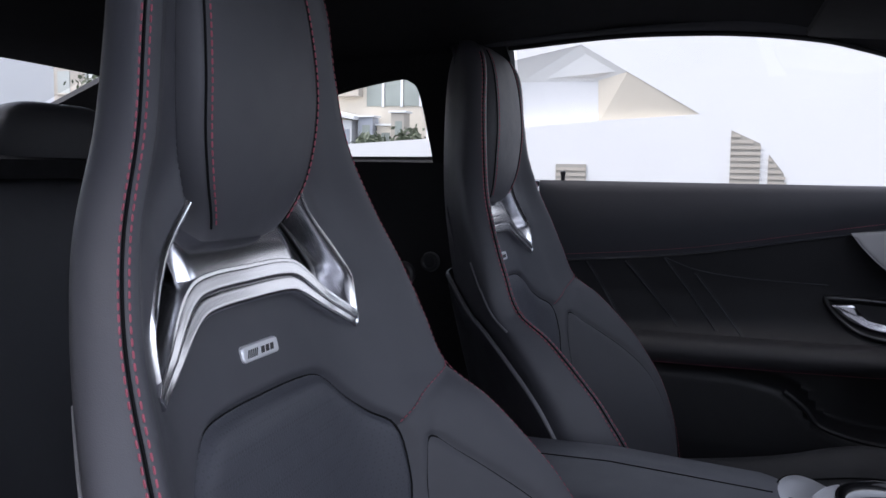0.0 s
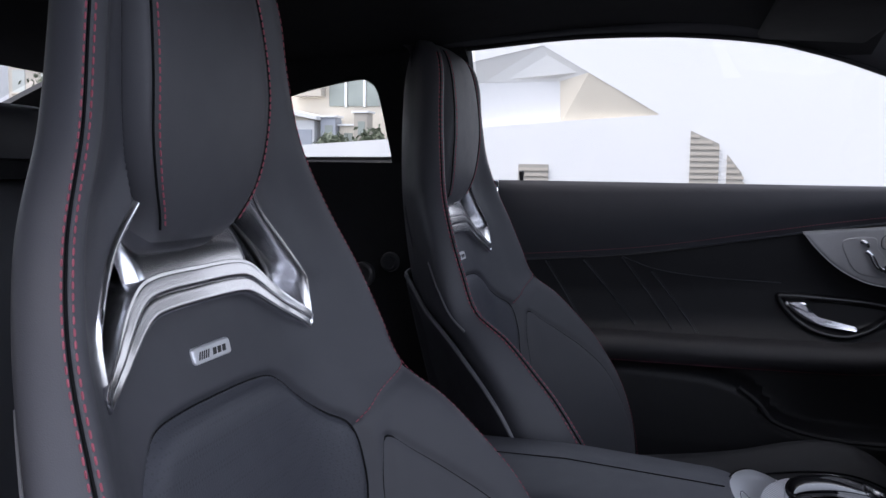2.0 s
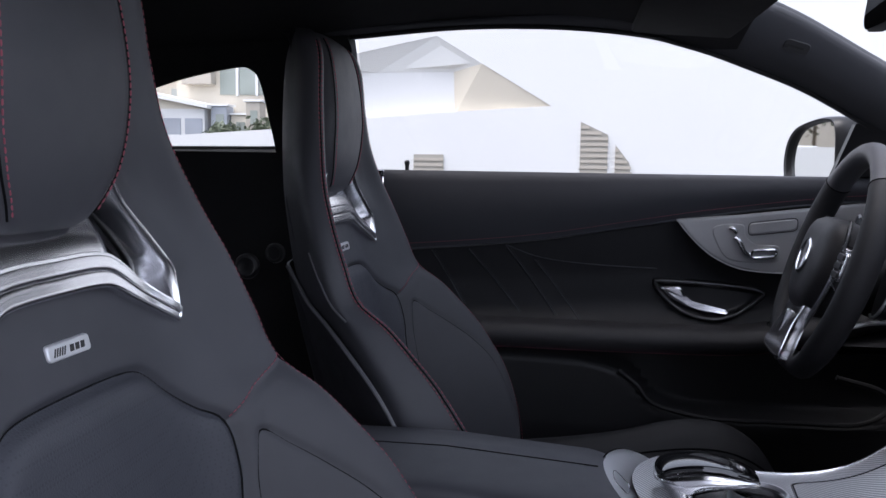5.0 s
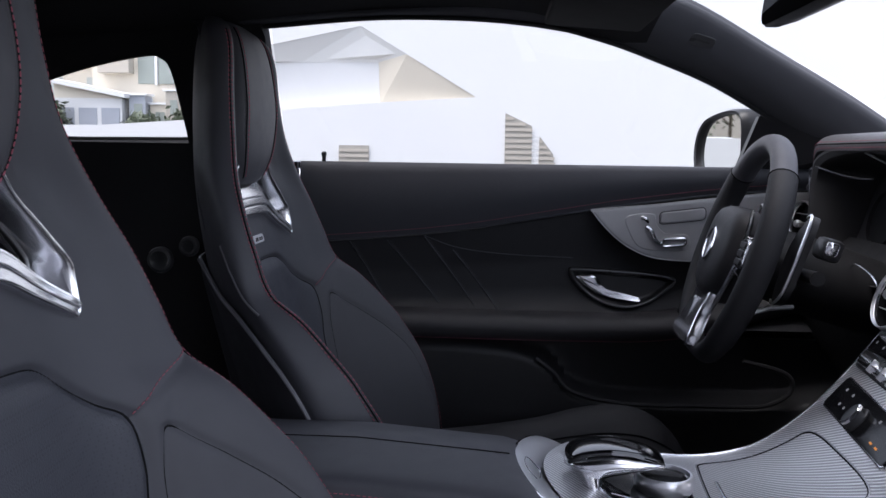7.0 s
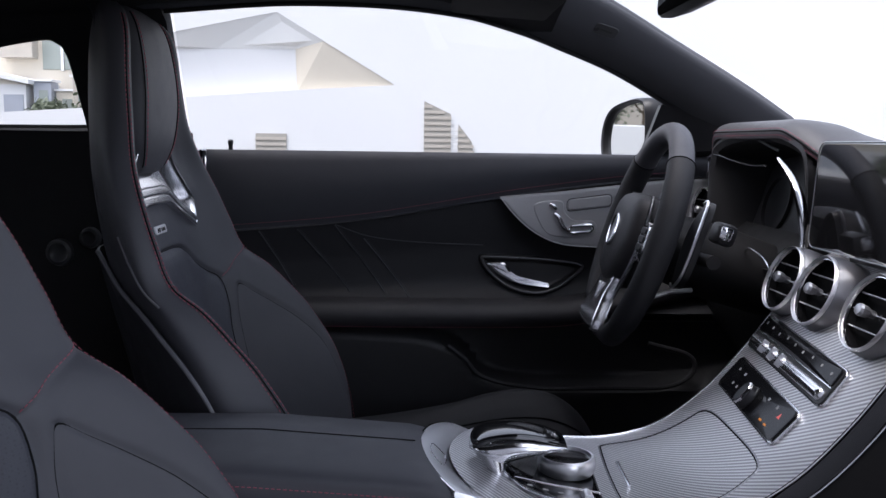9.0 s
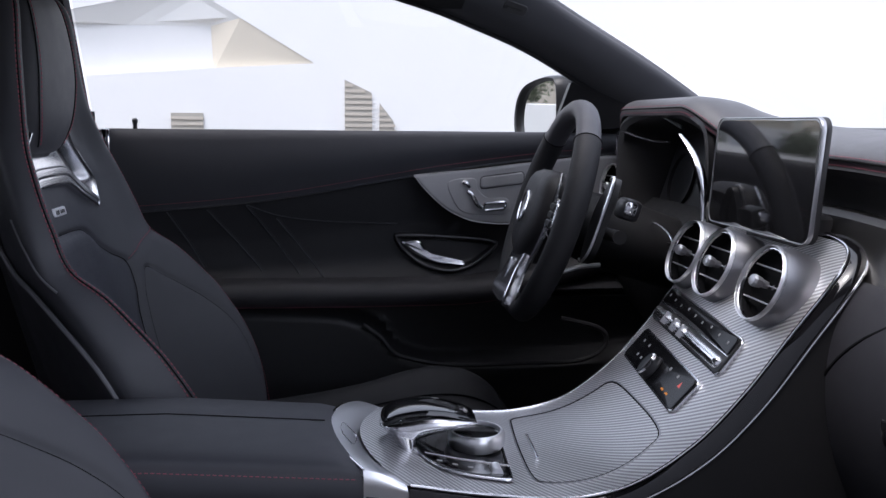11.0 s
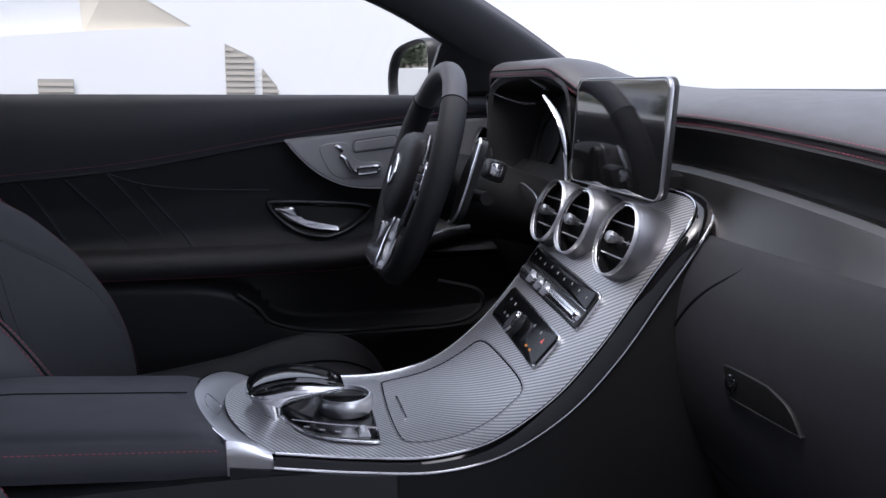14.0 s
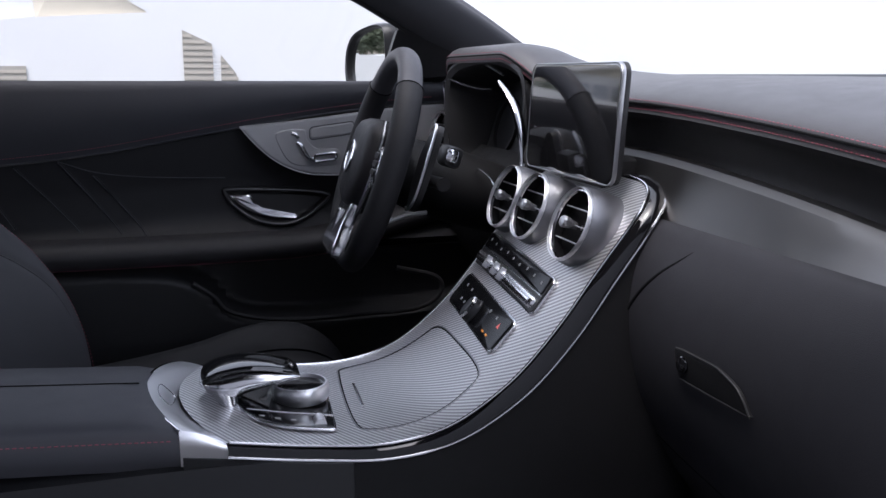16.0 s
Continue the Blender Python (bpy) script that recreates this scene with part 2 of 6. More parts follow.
def grid(rows, closed_u=False, closed_v=False, flip=False):
    """Faces over a table of points."""
    nu, nv = len(rows), len(rows[0])
    v = [p for r in rows for p in r]
    f = []
    for i in range(nu if closed_u else nu - 1):
        for j in range(nv if closed_v else nv - 1):
            i2, j2 = (i + 1) % nu, (j + 1) % nv
            f.append((i * nv + j, i2 * nv + j, i2 * nv + j2, i * nv + j2))
    return v, f


def loft(rings, cap=True):
    v, f = grid(rings, closed_v=True)
    n = len(rings[0])
    if cap:
        f.append(tuple(range(n)))
        f.append(tuple(range(len(v) - n, len(v))))
    return v, f


def sheet(rows, thick):
    """A table of points given a thickness (thick: vector or distance along the normals)."""
    nu, nv = len(rows), len(rows[0])
    P = np.array([[tuple(p) for p in r] for r in rows])
    if isinstance(thick, (tuple, list)):
        N = np.broadcast_to(np.array(thick), P.shape)
    else:
        N = np.cross(np.gradient(P, axis=0), np.gradient(P, axis=1))
        N = N / (np.linalg.norm(N, axis=2, keepdims=True) + 1e-12) * thick
    Q = P + N
    v1, f1 = grid([list(r) for r in P])
    v2, f2 = grid([list(r) for r in Q])
    o = nu * nv
    f = f1 + [tuple(reversed([i + o for i in q])) for q in f2]
    rim = [(i, 0) for i in range(nu)] + [(nu - 1, j) for j in range(1, nv)] + [(i, nv - 1) for i in range(nu - 2, -1, -1)] + [(0, j) for j in range(nv - 2, 0, -1)]
    ids = [i * nv + j for i, j in rim]
    for a, b in zip(ids, ids[1:] + ids[:1]):
        f.append((a, b, b + o, a + o))
    return v1 + v2, f


def tube(pts, r, n=8, closed=False, flat=1.0, up=None, cap=True):
    """A round or flattened bar along pts; r may be a list."""
    p = [Vector(a) for a in pts]
    k = len(p)
    rs = r if isinstance(r, (list, tuple)) else [r] * k
    rings = []
    ref = Vector(up) if up else None
    prev = None
    for i in range(k):
        t = (p[(i + 1) % k] - p[i - 1]) if closed else (p[min(i + 1, k - 1)] - p[max(i - 1, 0)])
        t.normalize()
        if ref:
            s = t.cross(ref)
        elif prev is None:
            s = t.cross(Vector((0, 0, 1)) if abs(t.z) < 0.9 else Vector((1, 0, 0)))
        else:
            s = prev - t * prev.dot(t)
        s.normalize()
        prev = s
        w = t.cross(s)
        rings.append([p[i] + (s * math.cos(a) + w * math.sin(a) * flat) * rs[i] for a in (2 * math.pi * j / n for j in range(n))])
    if closed:
        return grid(rings, closed_u=True, closed_v=True)
    return loft(rings, cap)


def disc(c, axis, prof, n=40, up=(0, 0, 1), sx=1.0, sy=1.0, cap=True):
    """A turned body: prof is a list of (distance along the axis, radius)."""
    a = Vector(axis).normalized()
    s = a.cross(Vector(up)).normalized()
    w = a.cross(s)
    c = Vector(c)
    rings = [[c + a * h + (s * math.cos(q) * sx + w * math.sin(q) * sy) * r for q in (2 * math.pi * j / n for j in range(n))] for h, r in prof]
    return loft(rings, cap)


def box(c, size, bevel=0.004, m=None, seg=2):
    bm = bmesh.new()
    bmesh.ops.create_cube(bm, size=1)
    bmesh.ops.scale(bm, vec=size, verts=bm.verts)
    if bevel:
        bmesh.ops.bevel(bm, geom=bm.edges[:], offset=bevel, segments=seg, profile=0.5, affect="EDGES")
    if m is not None:
        bmesh.ops.transform(bm, matrix=m, verts=bm.verts)
    bmesh.ops.translate(bm, vec=c, verts=bm.verts)
    bm.verts.index_update()
    geo = [v.co.copy() for v in bm.verts], [tuple(v.index for v in f.verts) for f in bm.faces]
    bm.free()
    return geo


def inside(pt, poly):
    x, y = pt
    c = False
    for (a, b), (d, e) in zip(poly, poly[1:] + poly[:1]):
        if (b > y) != (e > y) and x < (d - a) * (y - b) / (e - b) + a:
            c = not c
    return c


def inset(poly, d):
    """A closed 2D outline moved inwards."""
    p = [Vector(a[:2]) for a in poly]
    area = sum(a.x * b.y - b.x * a.y for a, b in zip(p, p[1:] + p[:1]))
    sg = 1 if area > 0 else -1
    out = []
    for i in range(len(p)):
        t = (p[(i + 1) % len(p)] - p[i - 1]).normalized()
        out.append(p[i] + Vector((-t.y, t.x)) * d * sg)
    return out


def plate(poly, place, thick, bevel=0.0015, hole=None):
    """A plate with a rounded rim: 2D outline poly laid into space by place(a, b, height)."""
    lo = [Vector(a[:2]) for a in poly]
    rings = [[place(a.x, a.y, 0) for a in lo], [place(a.x, a.y, thick - bevel) for a in lo],
             [place(a.x, a.y, thick - bevel * 0.3) for a in inset(lo, bevel * 0.45)], [place(a.x, a.y, thick) for a in inset(lo, bevel * 1.3)]]
    v, f = grid(rings, closed_v=True)
    n = len(lo)
    if hole is None:
        top = [Vector((a.x, a.y, 0)) for a in inset(lo, bevel * 1.3)]
        c = sum(top, Vector()) / n
        steps = [0.965, 0.66, 0.33]
        o = len(v) - n
        for s in steps:
            v += [place(*(c.lerp(a, s)).xy, thick) for a in top]
            for j in range(n):
                f.append((o + j, o + (j + 1) % n, len(v) - n + (j + 1) % n, len(v) - n + j))
            o = len(v) - n
        v.append(place(c.x, c.y, thick))
        f += [(o + j, o + (j + 1) % n, len(v) - 1) for j in range(n)]
    else:
        h = [Vector(a[:2]) for a in hole]
        o = len(v) - n
        for hh, d in ((thick, -bevel), (thick - bevel, 0), (0, 0)):
            v += [place(a.x, a.y, hh) for a in inset(h, d)]
            for j in range(n):
                f.append((o + j, o + (j + 1) % n, len(v) - n + (j + 1) % n, len(v) - n + j))
            o = len(v) - n
    return v, f


def stitches(pts, gap=0.0052, length=0.0036, r=0.0006):
    """Short raised threads along a line."""
    g = []
    p = even(pts, gap)
    for a, b in zip(p, p[1:]):
        d = (b - a).normalized() * length * 0.5
        m = (a + b) / 2
        g.append(tube([m - d, m - d * 0.6, m + d * 0.6, m + d], [r * 0.5, r, r, r * 0.5], n=5))
    return join(*g)


def rrect(w, h, r, n=5, c=(0, 0)):
    out = []
    for cx, cy, a0 in ((w / 2 - r, h / 2 - r, 0), (-w / 2 + r, h / 2 - r, 90), (-w / 2 + r, -h / 2 + r, 180), (w / 2 - r, -h / 2 + r, 270)):
        for j in range(n + 1):
            a = radians(a0 + 90 * j / n)
            out.append((c[0] + cx + r * math.cos(a), c[1] + cy + r * math.sin(a)))
    return out


# ---- front seats ----
FLOOR = 0.30
CY = 0.947          # the car's middle
SEAT_Y = 0.572      # middle of the passenger's seat
SZ = [0.360, 0.520, 0.620, 0.700, 0.740, 0.780, 0.810, 0.860, 0.910, 0.960, 1.020, 1.080, 1.140, 1.170, 1.186]
S_XC = [-0.200, -0.245, -0.268, -0.285, -0.294, -0.303, -0.310, -0.326, -0.341, -0.349, -0.340, -0.339, -0.344, -0.353, -0.368]
S_SB = [0.235, 0.240, 0.244, 0.244, 0.240, 0.233, 0.226, 0.218, 0.205, 0.181, 0.149, 0.134, 0.122, 0.106, 0.070]
S_XB = [-0.050, -0.064, -0.092, -0.138, -0.171, -0.209, -0.247, -0.269, -0.288, -0.306, -0.319, -0.325, -0.329, -0.340, -0.362]
S_SW = [0.265, 0.268, 0.268, 0.266, 0.260, 0.251, 0.241, 0.227, 0.209, 0.184, 0.149, 0.132, 0.121, 0.106, 0.074]
S_XW = [-0.130, -0.142, -0.164, -0.196, -0.220, -0.249, -0.277, -0.298, -0.317, -0.335, -0.348, -0.353, -0.356, -0.365, -0.378]
S_XK = [-0.270, -0.315, -0.345, -0.365, -0.375, -0.384, -0.390, -0.400, -0.408, -0.414, -0.418, -0.418, -0.414, -0.406, -0.394]
# lines sewn into the front: half outlines (across, up), mirrored
ARCH = [(0.0, 0.8285), (0.04, 0.8280), (0.078, 0.825), (0.096, 0.8165), (0.113, 0.801), (0.138, 0.780), (0.157, 0.763), (0.158, 0.72), (0.151, 0.66), (0.147, 0.50), (0.146, 0.40)]
PAD = [(0.156, 0.40), (0.158, 0.60), (0.163, 0.69), (0.170, 0.733), (0.177, 0.751), (0.190, 0.735), (0.204, 0.713), (0.219, 0.68), (0.229, 0.63), (0.232, 0.52), (0.232, 0.40)]
WAIST = [(0.159, 0.764), (0.172, 0.775), (0.185, 0.787), (0.205, 0.800), (0.228, 0.812)]
FOLD = [(0.177, 0.752), (0.184, 0.768), (0.199, 0.786)]


def seat_ring(z, n=12):
    xc, sb, xb, sw, xw, xk = (ip(z, SZ, t) for t in (S_XC, S_SB, S_XB, S_SW, S_XW, S_XK))
    half = [(0, xc), (0.5 * sb, xc + 0.06 * (xb - xc)), (0.76 * sb, xc + 0.52 * (xb - xc)), (sb - 0.014, xb + 0.001), (sb + 0.001, xb - 0.004),
            (sw, xw), (0.80 * sw, xw + 0.34 * (xk - xw)), (0.52 * sw, xw + 0.68 * (xk - xw)), (0.25 * sw, xw + 0.92 * (xk - xw)), (0, xk)]
    c = [(s, x, 0) for s, x in half] + [(-s, x, 0) for s, x in half[-2:0:-1]]
    return spline(c, n, closed=True)


SEAT_CACHE = {}


def seat_front(s, z):
    """How far forward the bare backrest's front is."""
    k0 = math.floor(z * 500) / 500
    out = []
    for k in (k0, k0 + 0.002):
        k = round(k, 3)
        if k not in SEAT_CACHE:
            r = seat_ring(k, 12)[: 12 * 5]
            SEAT_CACHE[k] = [p.x for p in r], [p.y for p in r]
        a, b = SEAT_CACHE[k]
        j = int(np.argmax(a))
        out.append(float(np.interp(abs(s), a[: j + 1], b[: j + 1])))
    t = (z - k0) / 0.002
    return out[0] * (1 - t) + out[1] * t


def near_line(s, z, line):
    best = 9.0
    for (a, b), (c, d) in zip(line, line[1:]):
        ux, uy = c - a, d - b
        t = max(0, min(1, ((s - a) * ux + (z - b) * uy) / (ux * ux + uy * uy)))
        best = min(best, math.hypot(s - a - t * ux, z - b - t * uy))
    return best


def P(x, s, z):
    return Vector((x, s, z - FLOOR))


def on_seat(s, z, out=0.0):
    return P(seat_front(s, z) + out, s, z)


def rim_rise(z):
    """How far the bezel's outer edge and the leather beside it stand forward."""
    return ip(z, [0.868, 0.895, 0.915, 0.94, 0.97, 0.99], [0.0, 0.002, 0.006, 0.0095, 0.0125, 0.012])


BEZEL_EDGE = [(0.068, 0.990), (0.085, 0.969), (0.114, 0.941), (0.1355, 0.914), (0.1430, 0.902), (0.1445, 0.890), (0.1440, 0.872), (0.1425, 0.860)]


def build_seat():
    seat = thing("sports_seat", "black leather sports seat with integrated headrest and red double stitching", "car seat", (0, SEAT_Y, FLOOR), "front seats")
    arch = [tuple(p)[:2] for p in spline([(a, b, 0) for a, b in ARCH], 5)]
    pad = [tuple(p)[:2] for p in spline([(a, b, 0) for a, b in PAD], 5)]
    waist = [tuple(p)[:2] for p in spline([(a, b, 0) for a, b in WAIST], 5)]
    hollow = [(0.0, 0.992), (0.066, 0.992), (0.085, 0.970), (0.113, 0.942), (0.134, 0.915), (0.1415, 0.902), (0.143, 0.890), (0.141, 0.870), (0.100, 0.890), (0.070, 0.906), (0.0, 0.912)]
    band = [(0.146, 0.38), (0.151, 0.66), (0.158, 0.72), (0.157, 0.763), (0.172, 0.775), (0.185, 0.787), (0.205, 0.800), (0.222, 0.809), (0.226, 0.797), (0.206, 0.778), (0.190, 0.758), (0.177, 0.751), (0.170, 0.733), (0.163, 0.69), (0.158, 0.60), (0.156, 0.38)]
    arch_poly = arch + [(-a, b) for a, b in reversed(arch)]
    levels = list(np.arange(0.36, 0.60, 0.012)) + list(np.arange(0.60, 0.66, 0.0026)) + list(np.arange(0.66, 0.845, 0.0015)) + list(np.arange(0.8465, 1.035, 0.0022)) + list(np.arange(1.038, 1.186, 0.006)) + [1.186]
    n = 30
    rows, flag = [], []
    for z in levels:
        r = seat_ring(z, n)
        row, fl = [], []
        for j, p in enumerate(r):
            s, x = p.x, p.y
            front = j <= 4 * n or j >= len(r) - 4 * n
            k = 0
            if front and z < 1.05:
                a = abs(s)
                d = near_line(a, z, arch)
                ins = inside((a, z), arch_poly)
                x -= 0.0056 * math.exp(-(d / 0.0042) ** 2)
                x += 0.0045 * (1 - math.exp(-(d / 0.011) ** 2)) if ins else 0
                dp = near_line(a, z, pad)
                insp = inside((a, z), pad)
                x -= 0.0034 * math.exp(-(dp / 0.0036) ** 2)
                x += 0.0010 * (1 - math.exp(-(dp / 0.012) ** 2)) if insp else 0
                x -= 0.0018 * math.exp(-(near_line(a, z, waist) / 0.0036) ** 2)
                x -= 0.0014 * math.exp(-(near_line(a, z, FOLD) / 0.0045) ** 2)
                if inside((a, z), hollow):
                    x -= 0.042 * min(1, near_line(a, z, hollow[1:-1]) / 0.006)
                elif z > 0.862 and a > 0.05:
                    x += rim_rise(z) * math.exp(-(near_line(a, z, BEZEL_EDGE) / 0.020) ** 2)
                k = 1 if ins else 2 if insp and s > 0 else 3 if insp else (4 if s > 0 else 5) if inside((a, z), band) else 0
            if front and 0.976 < z < 1.165:
                hole = ip(z, [0.976, 0.992, 1.005, 1.02, 1.06, 1.11, 1.15, 1.165], [0.080, 0.081, 0.082, 0.083, 0.086, 0.082, 0.074, 0.068])
                depth = (0 if inside((abs(s), z), hollow) else ip(z, [0.976, 0.990, 1.02, 1.14, 1.165], [0.0, 0.018, 0.020, 0.020, 0.0]))
                x -= depth * max(0, min(1, (hole - abs(s)) / 0.006 + 0.5))
            # pinched seam along the bolster's crest
            jj = min(j, len(r) - j) / n
            w = 0.0020 * math.exp(-((jj - 3.68) / 0.09) ** 2)
            x -= w
            row.append(P(x, s, z))
            fl.append(k)
        rows.append(row)
        flag.append(fl)
    v, f = loft(rows)
    m = len(rows[0])
    sets = {0: [], 1: [], 2: [], 3: [], 4: [], 5: []}
    for q in f:
        sets[flag[q[0] // m][q[0] % m] if len(q) == 4 else 0].append(q)

    def sub(k):
        used = sorted({i for q in sets[k] for i in q})
        ix = {a: b for b, a in enumerate(used)}
        return [v[i] for i in used], [tuple(ix[i] for i in q) for q in sets[k]]
    back = part("backrest", sub(0), LEATHER, seat)
    part("lumbar_panel", sub(1), INSERT, seat, "perforated black leather lumbar panel")
    for side_ in (4, 5):
        part("waist_band", sub(side_), LEATHER, seat)
    part("bolster_pad", sub(2), LEATHER, seat)
    part("bolster_pad", sub(3), LEATHER, seat)

    # headrest cushion
    hz = [0.946, 0.953, 0.966, 0.988, 1.02, 1.06, 1.11, 1.150, 1.172, 1.182]
    hw = [0.044, 0.052, 0.061, 0.074, 0.083, 0.085, 0.081, 0.076, 0.070, 0.056]
    hx = [-0.338, -0.331, -0.325, -0.319, -0.315, -0.313, -0.317, -0.325, -0.336, -0.350]
    rings = []
    for z in np.concatenate([np.linspace(0.946, 0.97, 9), np.linspace(0.975, 1.15, 22), np.linspace(1.155, 1.182, 8)]):
        w, x = ip(z, hz, hw), ip(z, hz, hx)
        half = [(0, x), (0.6 * w, x - 0.0015), (0.90 * w, x - 0.004), (0.995 * w, x - 0.012), (1.03 * w, x - 0.030), (1.06 * w, x - 0.055), (1.0 * w, -0.385), (0, -0.395)]
        c = [(s, q, 0) for s, q in half] + [(-s, q, 0) for s, q in half[-2:0:-1]]
        rings.append([P(p.y, p.x, z) for p in spline(c, 5, closed=True)])
    pad_ob = part("headrest", loft(rings), LEATHER, seat)
    for sg in (-1, 1):
        line = [P(ip(z, hz, hx) - 0.0042, sg * (ip(z, hz, hw) * 0.955), z) for z in np.linspace(0.956, 1.172, 60)]
        part("seam", tube(line, 0.0009, 5), THREAD_AND_SHADE, pad_ob)
        line2 = [P(ip(z, hz, hx) - 0.0018, sg * (ip(z, hz, hw) * 0.915), z) for z in np.linspace(0.958, 1.172, 60)]
        part("stitching", stitches(line2, 0.0060, 0.0042, 0.0007), RED, pad_ob, "red stitching")

    # double seams along the crests
    for sg in (-1, 1):
        def crest(off, out=0.0006):
            pts = []
            for z in np.arange(0.42, 1.168, 0.008):
                r = seat_ring(z, 22)
                q = r[int(round((3.0 + off) * 22))]
                pts.append(P(q.y + out, sg * (q.x + 0.0004), z))
            return pts
        part("seam", tube(crest(0.68, -0.0006), 0.0010, 5), THREAD_AND_SHADE, back)
        part("stitching", stitches(crest(0.49, 0.0005), 0.0066, 0.0044, 0.0007 if sg < 0 else 0.00042), RED, back, "red stitching")
        part("stitching", stitches(crest(0.87, 0.0003 if sg < 0 else 0), 0.0066, 0.0044, 0.0007 if sg < 0 else 0.00038), RED, back, "red stitching")
    for sg in (-1, 1):
        part("stitching", stitches([on_seat(sg * (s - 0.003), z + 0.003, 0.0004) for s, z in waist], 0.0056, 0.004, 0.0006), RED, back, "red stitching")

    for sg in (-1, 1):
        part("seam", tube([on_seat(sg * s, z, -0.0046) for s, z in pad if z > 0.5], 0.0010, 5), THREAD_AND_SHADE, back)
    part("seam", tube([on_seat(s, z, -0.0064) for s, z in [(-a, b) for a, b in reversed(arch)] + arch[1:] if z > 0.5], 0.0015, 5), THREAD_AND_SHADE, back)

    # chrome bezel under the headrest
    def cp(s, z, out):
        return P(seat_front(min(abs(s), 0.17), z) + out - 0.0022, s, z)

    def sides(pts, i):
        a, b = pts[max(i - 1, 0)], pts[min(i + 1, len(pts) - 1)]
        L = math.hypot(b[0] - a[0], b[1] - a[1])
        return -(b[1] - a[1]) / L, (b[0] - a[0]) / L
    low = [(p.x, p.y - 0.0045) for p in spline([(-0.149, 0.861, 0), (-0.130, 0.8685, 0), (-0.098, 0.8850, 0), (-0.072, 0.8985, 0), (-0.050, 0.9025, 0), (0, 0.9035, 0), (0.050, 0.9025, 0), (0.072, 0.8985, 0), (0.098, 0.8850, 0), (0.128, 0.8685, 0), (0.142, 0.861, 0)], 8)]
    k = len(low)
    # two broad bands with a groove between them, the upper one rolling back into the slots
    prof = [(-0.02, -0.004), (0.0, 0.003), (0.03, 0.0092), (0.08, 0.0111), (0.20, 0.0109), (0.32, 0.0105), (0.44, 0.0100), (0.475, 0.0084), (0.50, 0.0084), (0.54, 0.0102), (0.58, 0.0112), (0.72, 0.0109), (0.86, 0.0105), (0.95, 0.0101), (1.0, 0.0096), (1.0, -0.002), (0.98, -0.012)]
    pr = [tuple(q)[:2] for q in spline([(a, b, 0) for a, b in prof], 3)]
    rows = []
    for i, (s, z) in enumerate(low):
        e = min(i, k - 1 - i) / (k / 2)
        wd = ip(abs(s), [0, 0.066, 0.084, 0.110, 0.138, 0.149], [0.0257, 0.0257, 0.0215, 0.0155, 0.0125, 0.0070])
        nx, nz = sides(low, i)
        rows.append([cp(s + nx * wd * q, z + nz * wd * q, o * min(1, 0.30 + e * 2.4)) for q, o in pr])
    g, wells = [sheet(rows, 0.002)], []
    # hollow centre bar that runs up behind the headrest cushion
    rows = []
    for e in np.linspace(-1, 1, 45):
        s = 0.072 * e + 0.005 * e ** 5
        top, bot = 0.957 + 0.003 * e ** 4, 0.9195 - 0.0075 * e ** 4
        back = 0.010 * max(0, (abs(e) - 0.94) / 0.06) ** 2
        rows.append([cp(s, bot + (top - bot) * q, 0.0098 - 0.0030 * q - 0.0165 * (1 - math.cos(math.pi * 0.5 * q ** 1.4)) - back) for q in np.linspace(0, 1, 16)])
    g.append(sheet(rows, 0.002))
    for sg in (-1, 1):
        edge = BEZEL_EDGE
        ep = [tuple(p)[:2] for p in spline([(a, b, 0) for a, b in edge], 8)]
        ep = ep[6:] if sg < 0 else ep
        deep = []
        # rim of the slot: a narrow bright edge whose inner wall runs straight back
        rows = []
        for i, (s, z) in enumerate(ep):
            fwd = rim_rise(z)
            nx, nz = sides(ep, i)
            rows.append([cp(sg * (s - nx * q), z - nz * q, o + fwd * k_) for q, o, k_ in ((-0.0045, -0.001, 0.6), (-0.0032, 0.0035, 1), (-0.0012, 0.0060, 1), (0.0012, 0.0062, 1), (0.0026, 0.0045, 1), (0.0036, 0.0010, 0.9), (0.0048, -0.0050, 0.7), (0.0062, -0.0110, 0.4), (0.0078, -0.0165, 0.1), (0.0094, -0.0185, 0), (0.0100, -0.0215, 0))])
            deep.append([cp(sg * (s - nx * q), z - nz * q, o) for q, o in ((0.0096, -0.0212), (0.0098, -0.0260), (0.012, -0.0325))])
        g.append(sheet(rows, 0.002 * sg))
        wells.append(sheet(deep, 0.001 * sg))
    bez = part("headrest_bezel", join(*g), BEZEL_METAL, seat, "satin chrome bezel with two slots", angle=55)
    for sg in (-1, 1):
        slot = [(0.068, 0.966), (0.086, 0.974), (0.117, 0.944), (0.139, 0.914), (0.145, 0.896), (0.143, 0.876), (0.098, 0.892), (0.070, 0.908)]
        sp = [tuple(p)[:2] for p in spline([(sg * a, b, 0) for a, b in slot], 4, closed=True)]
        rings = [[cp(a, b, -0.030) for a, b in sp], [cp(a, b, -0.0315) for a, b in (tuple(q) for q in inset(sp, 0.004))]]
        vv, ff = grid(rings, closed_v=True)
        ff.append(tuple(range(len(sp), 2 * len(sp))))
        # black floor and walls stand in for the dark of the open slot
        part("slot", join((vv, ff), wells[0 if sg < 0 else 1]), THREAD_AND_SHADE, bez, "slot in the bezel, its dark depth painted black")
        inn = [(0.092, 0.956), (0.108, 0.938), (0.120, 0.920), (0.126, 0.906), (0.125, 0.892)]
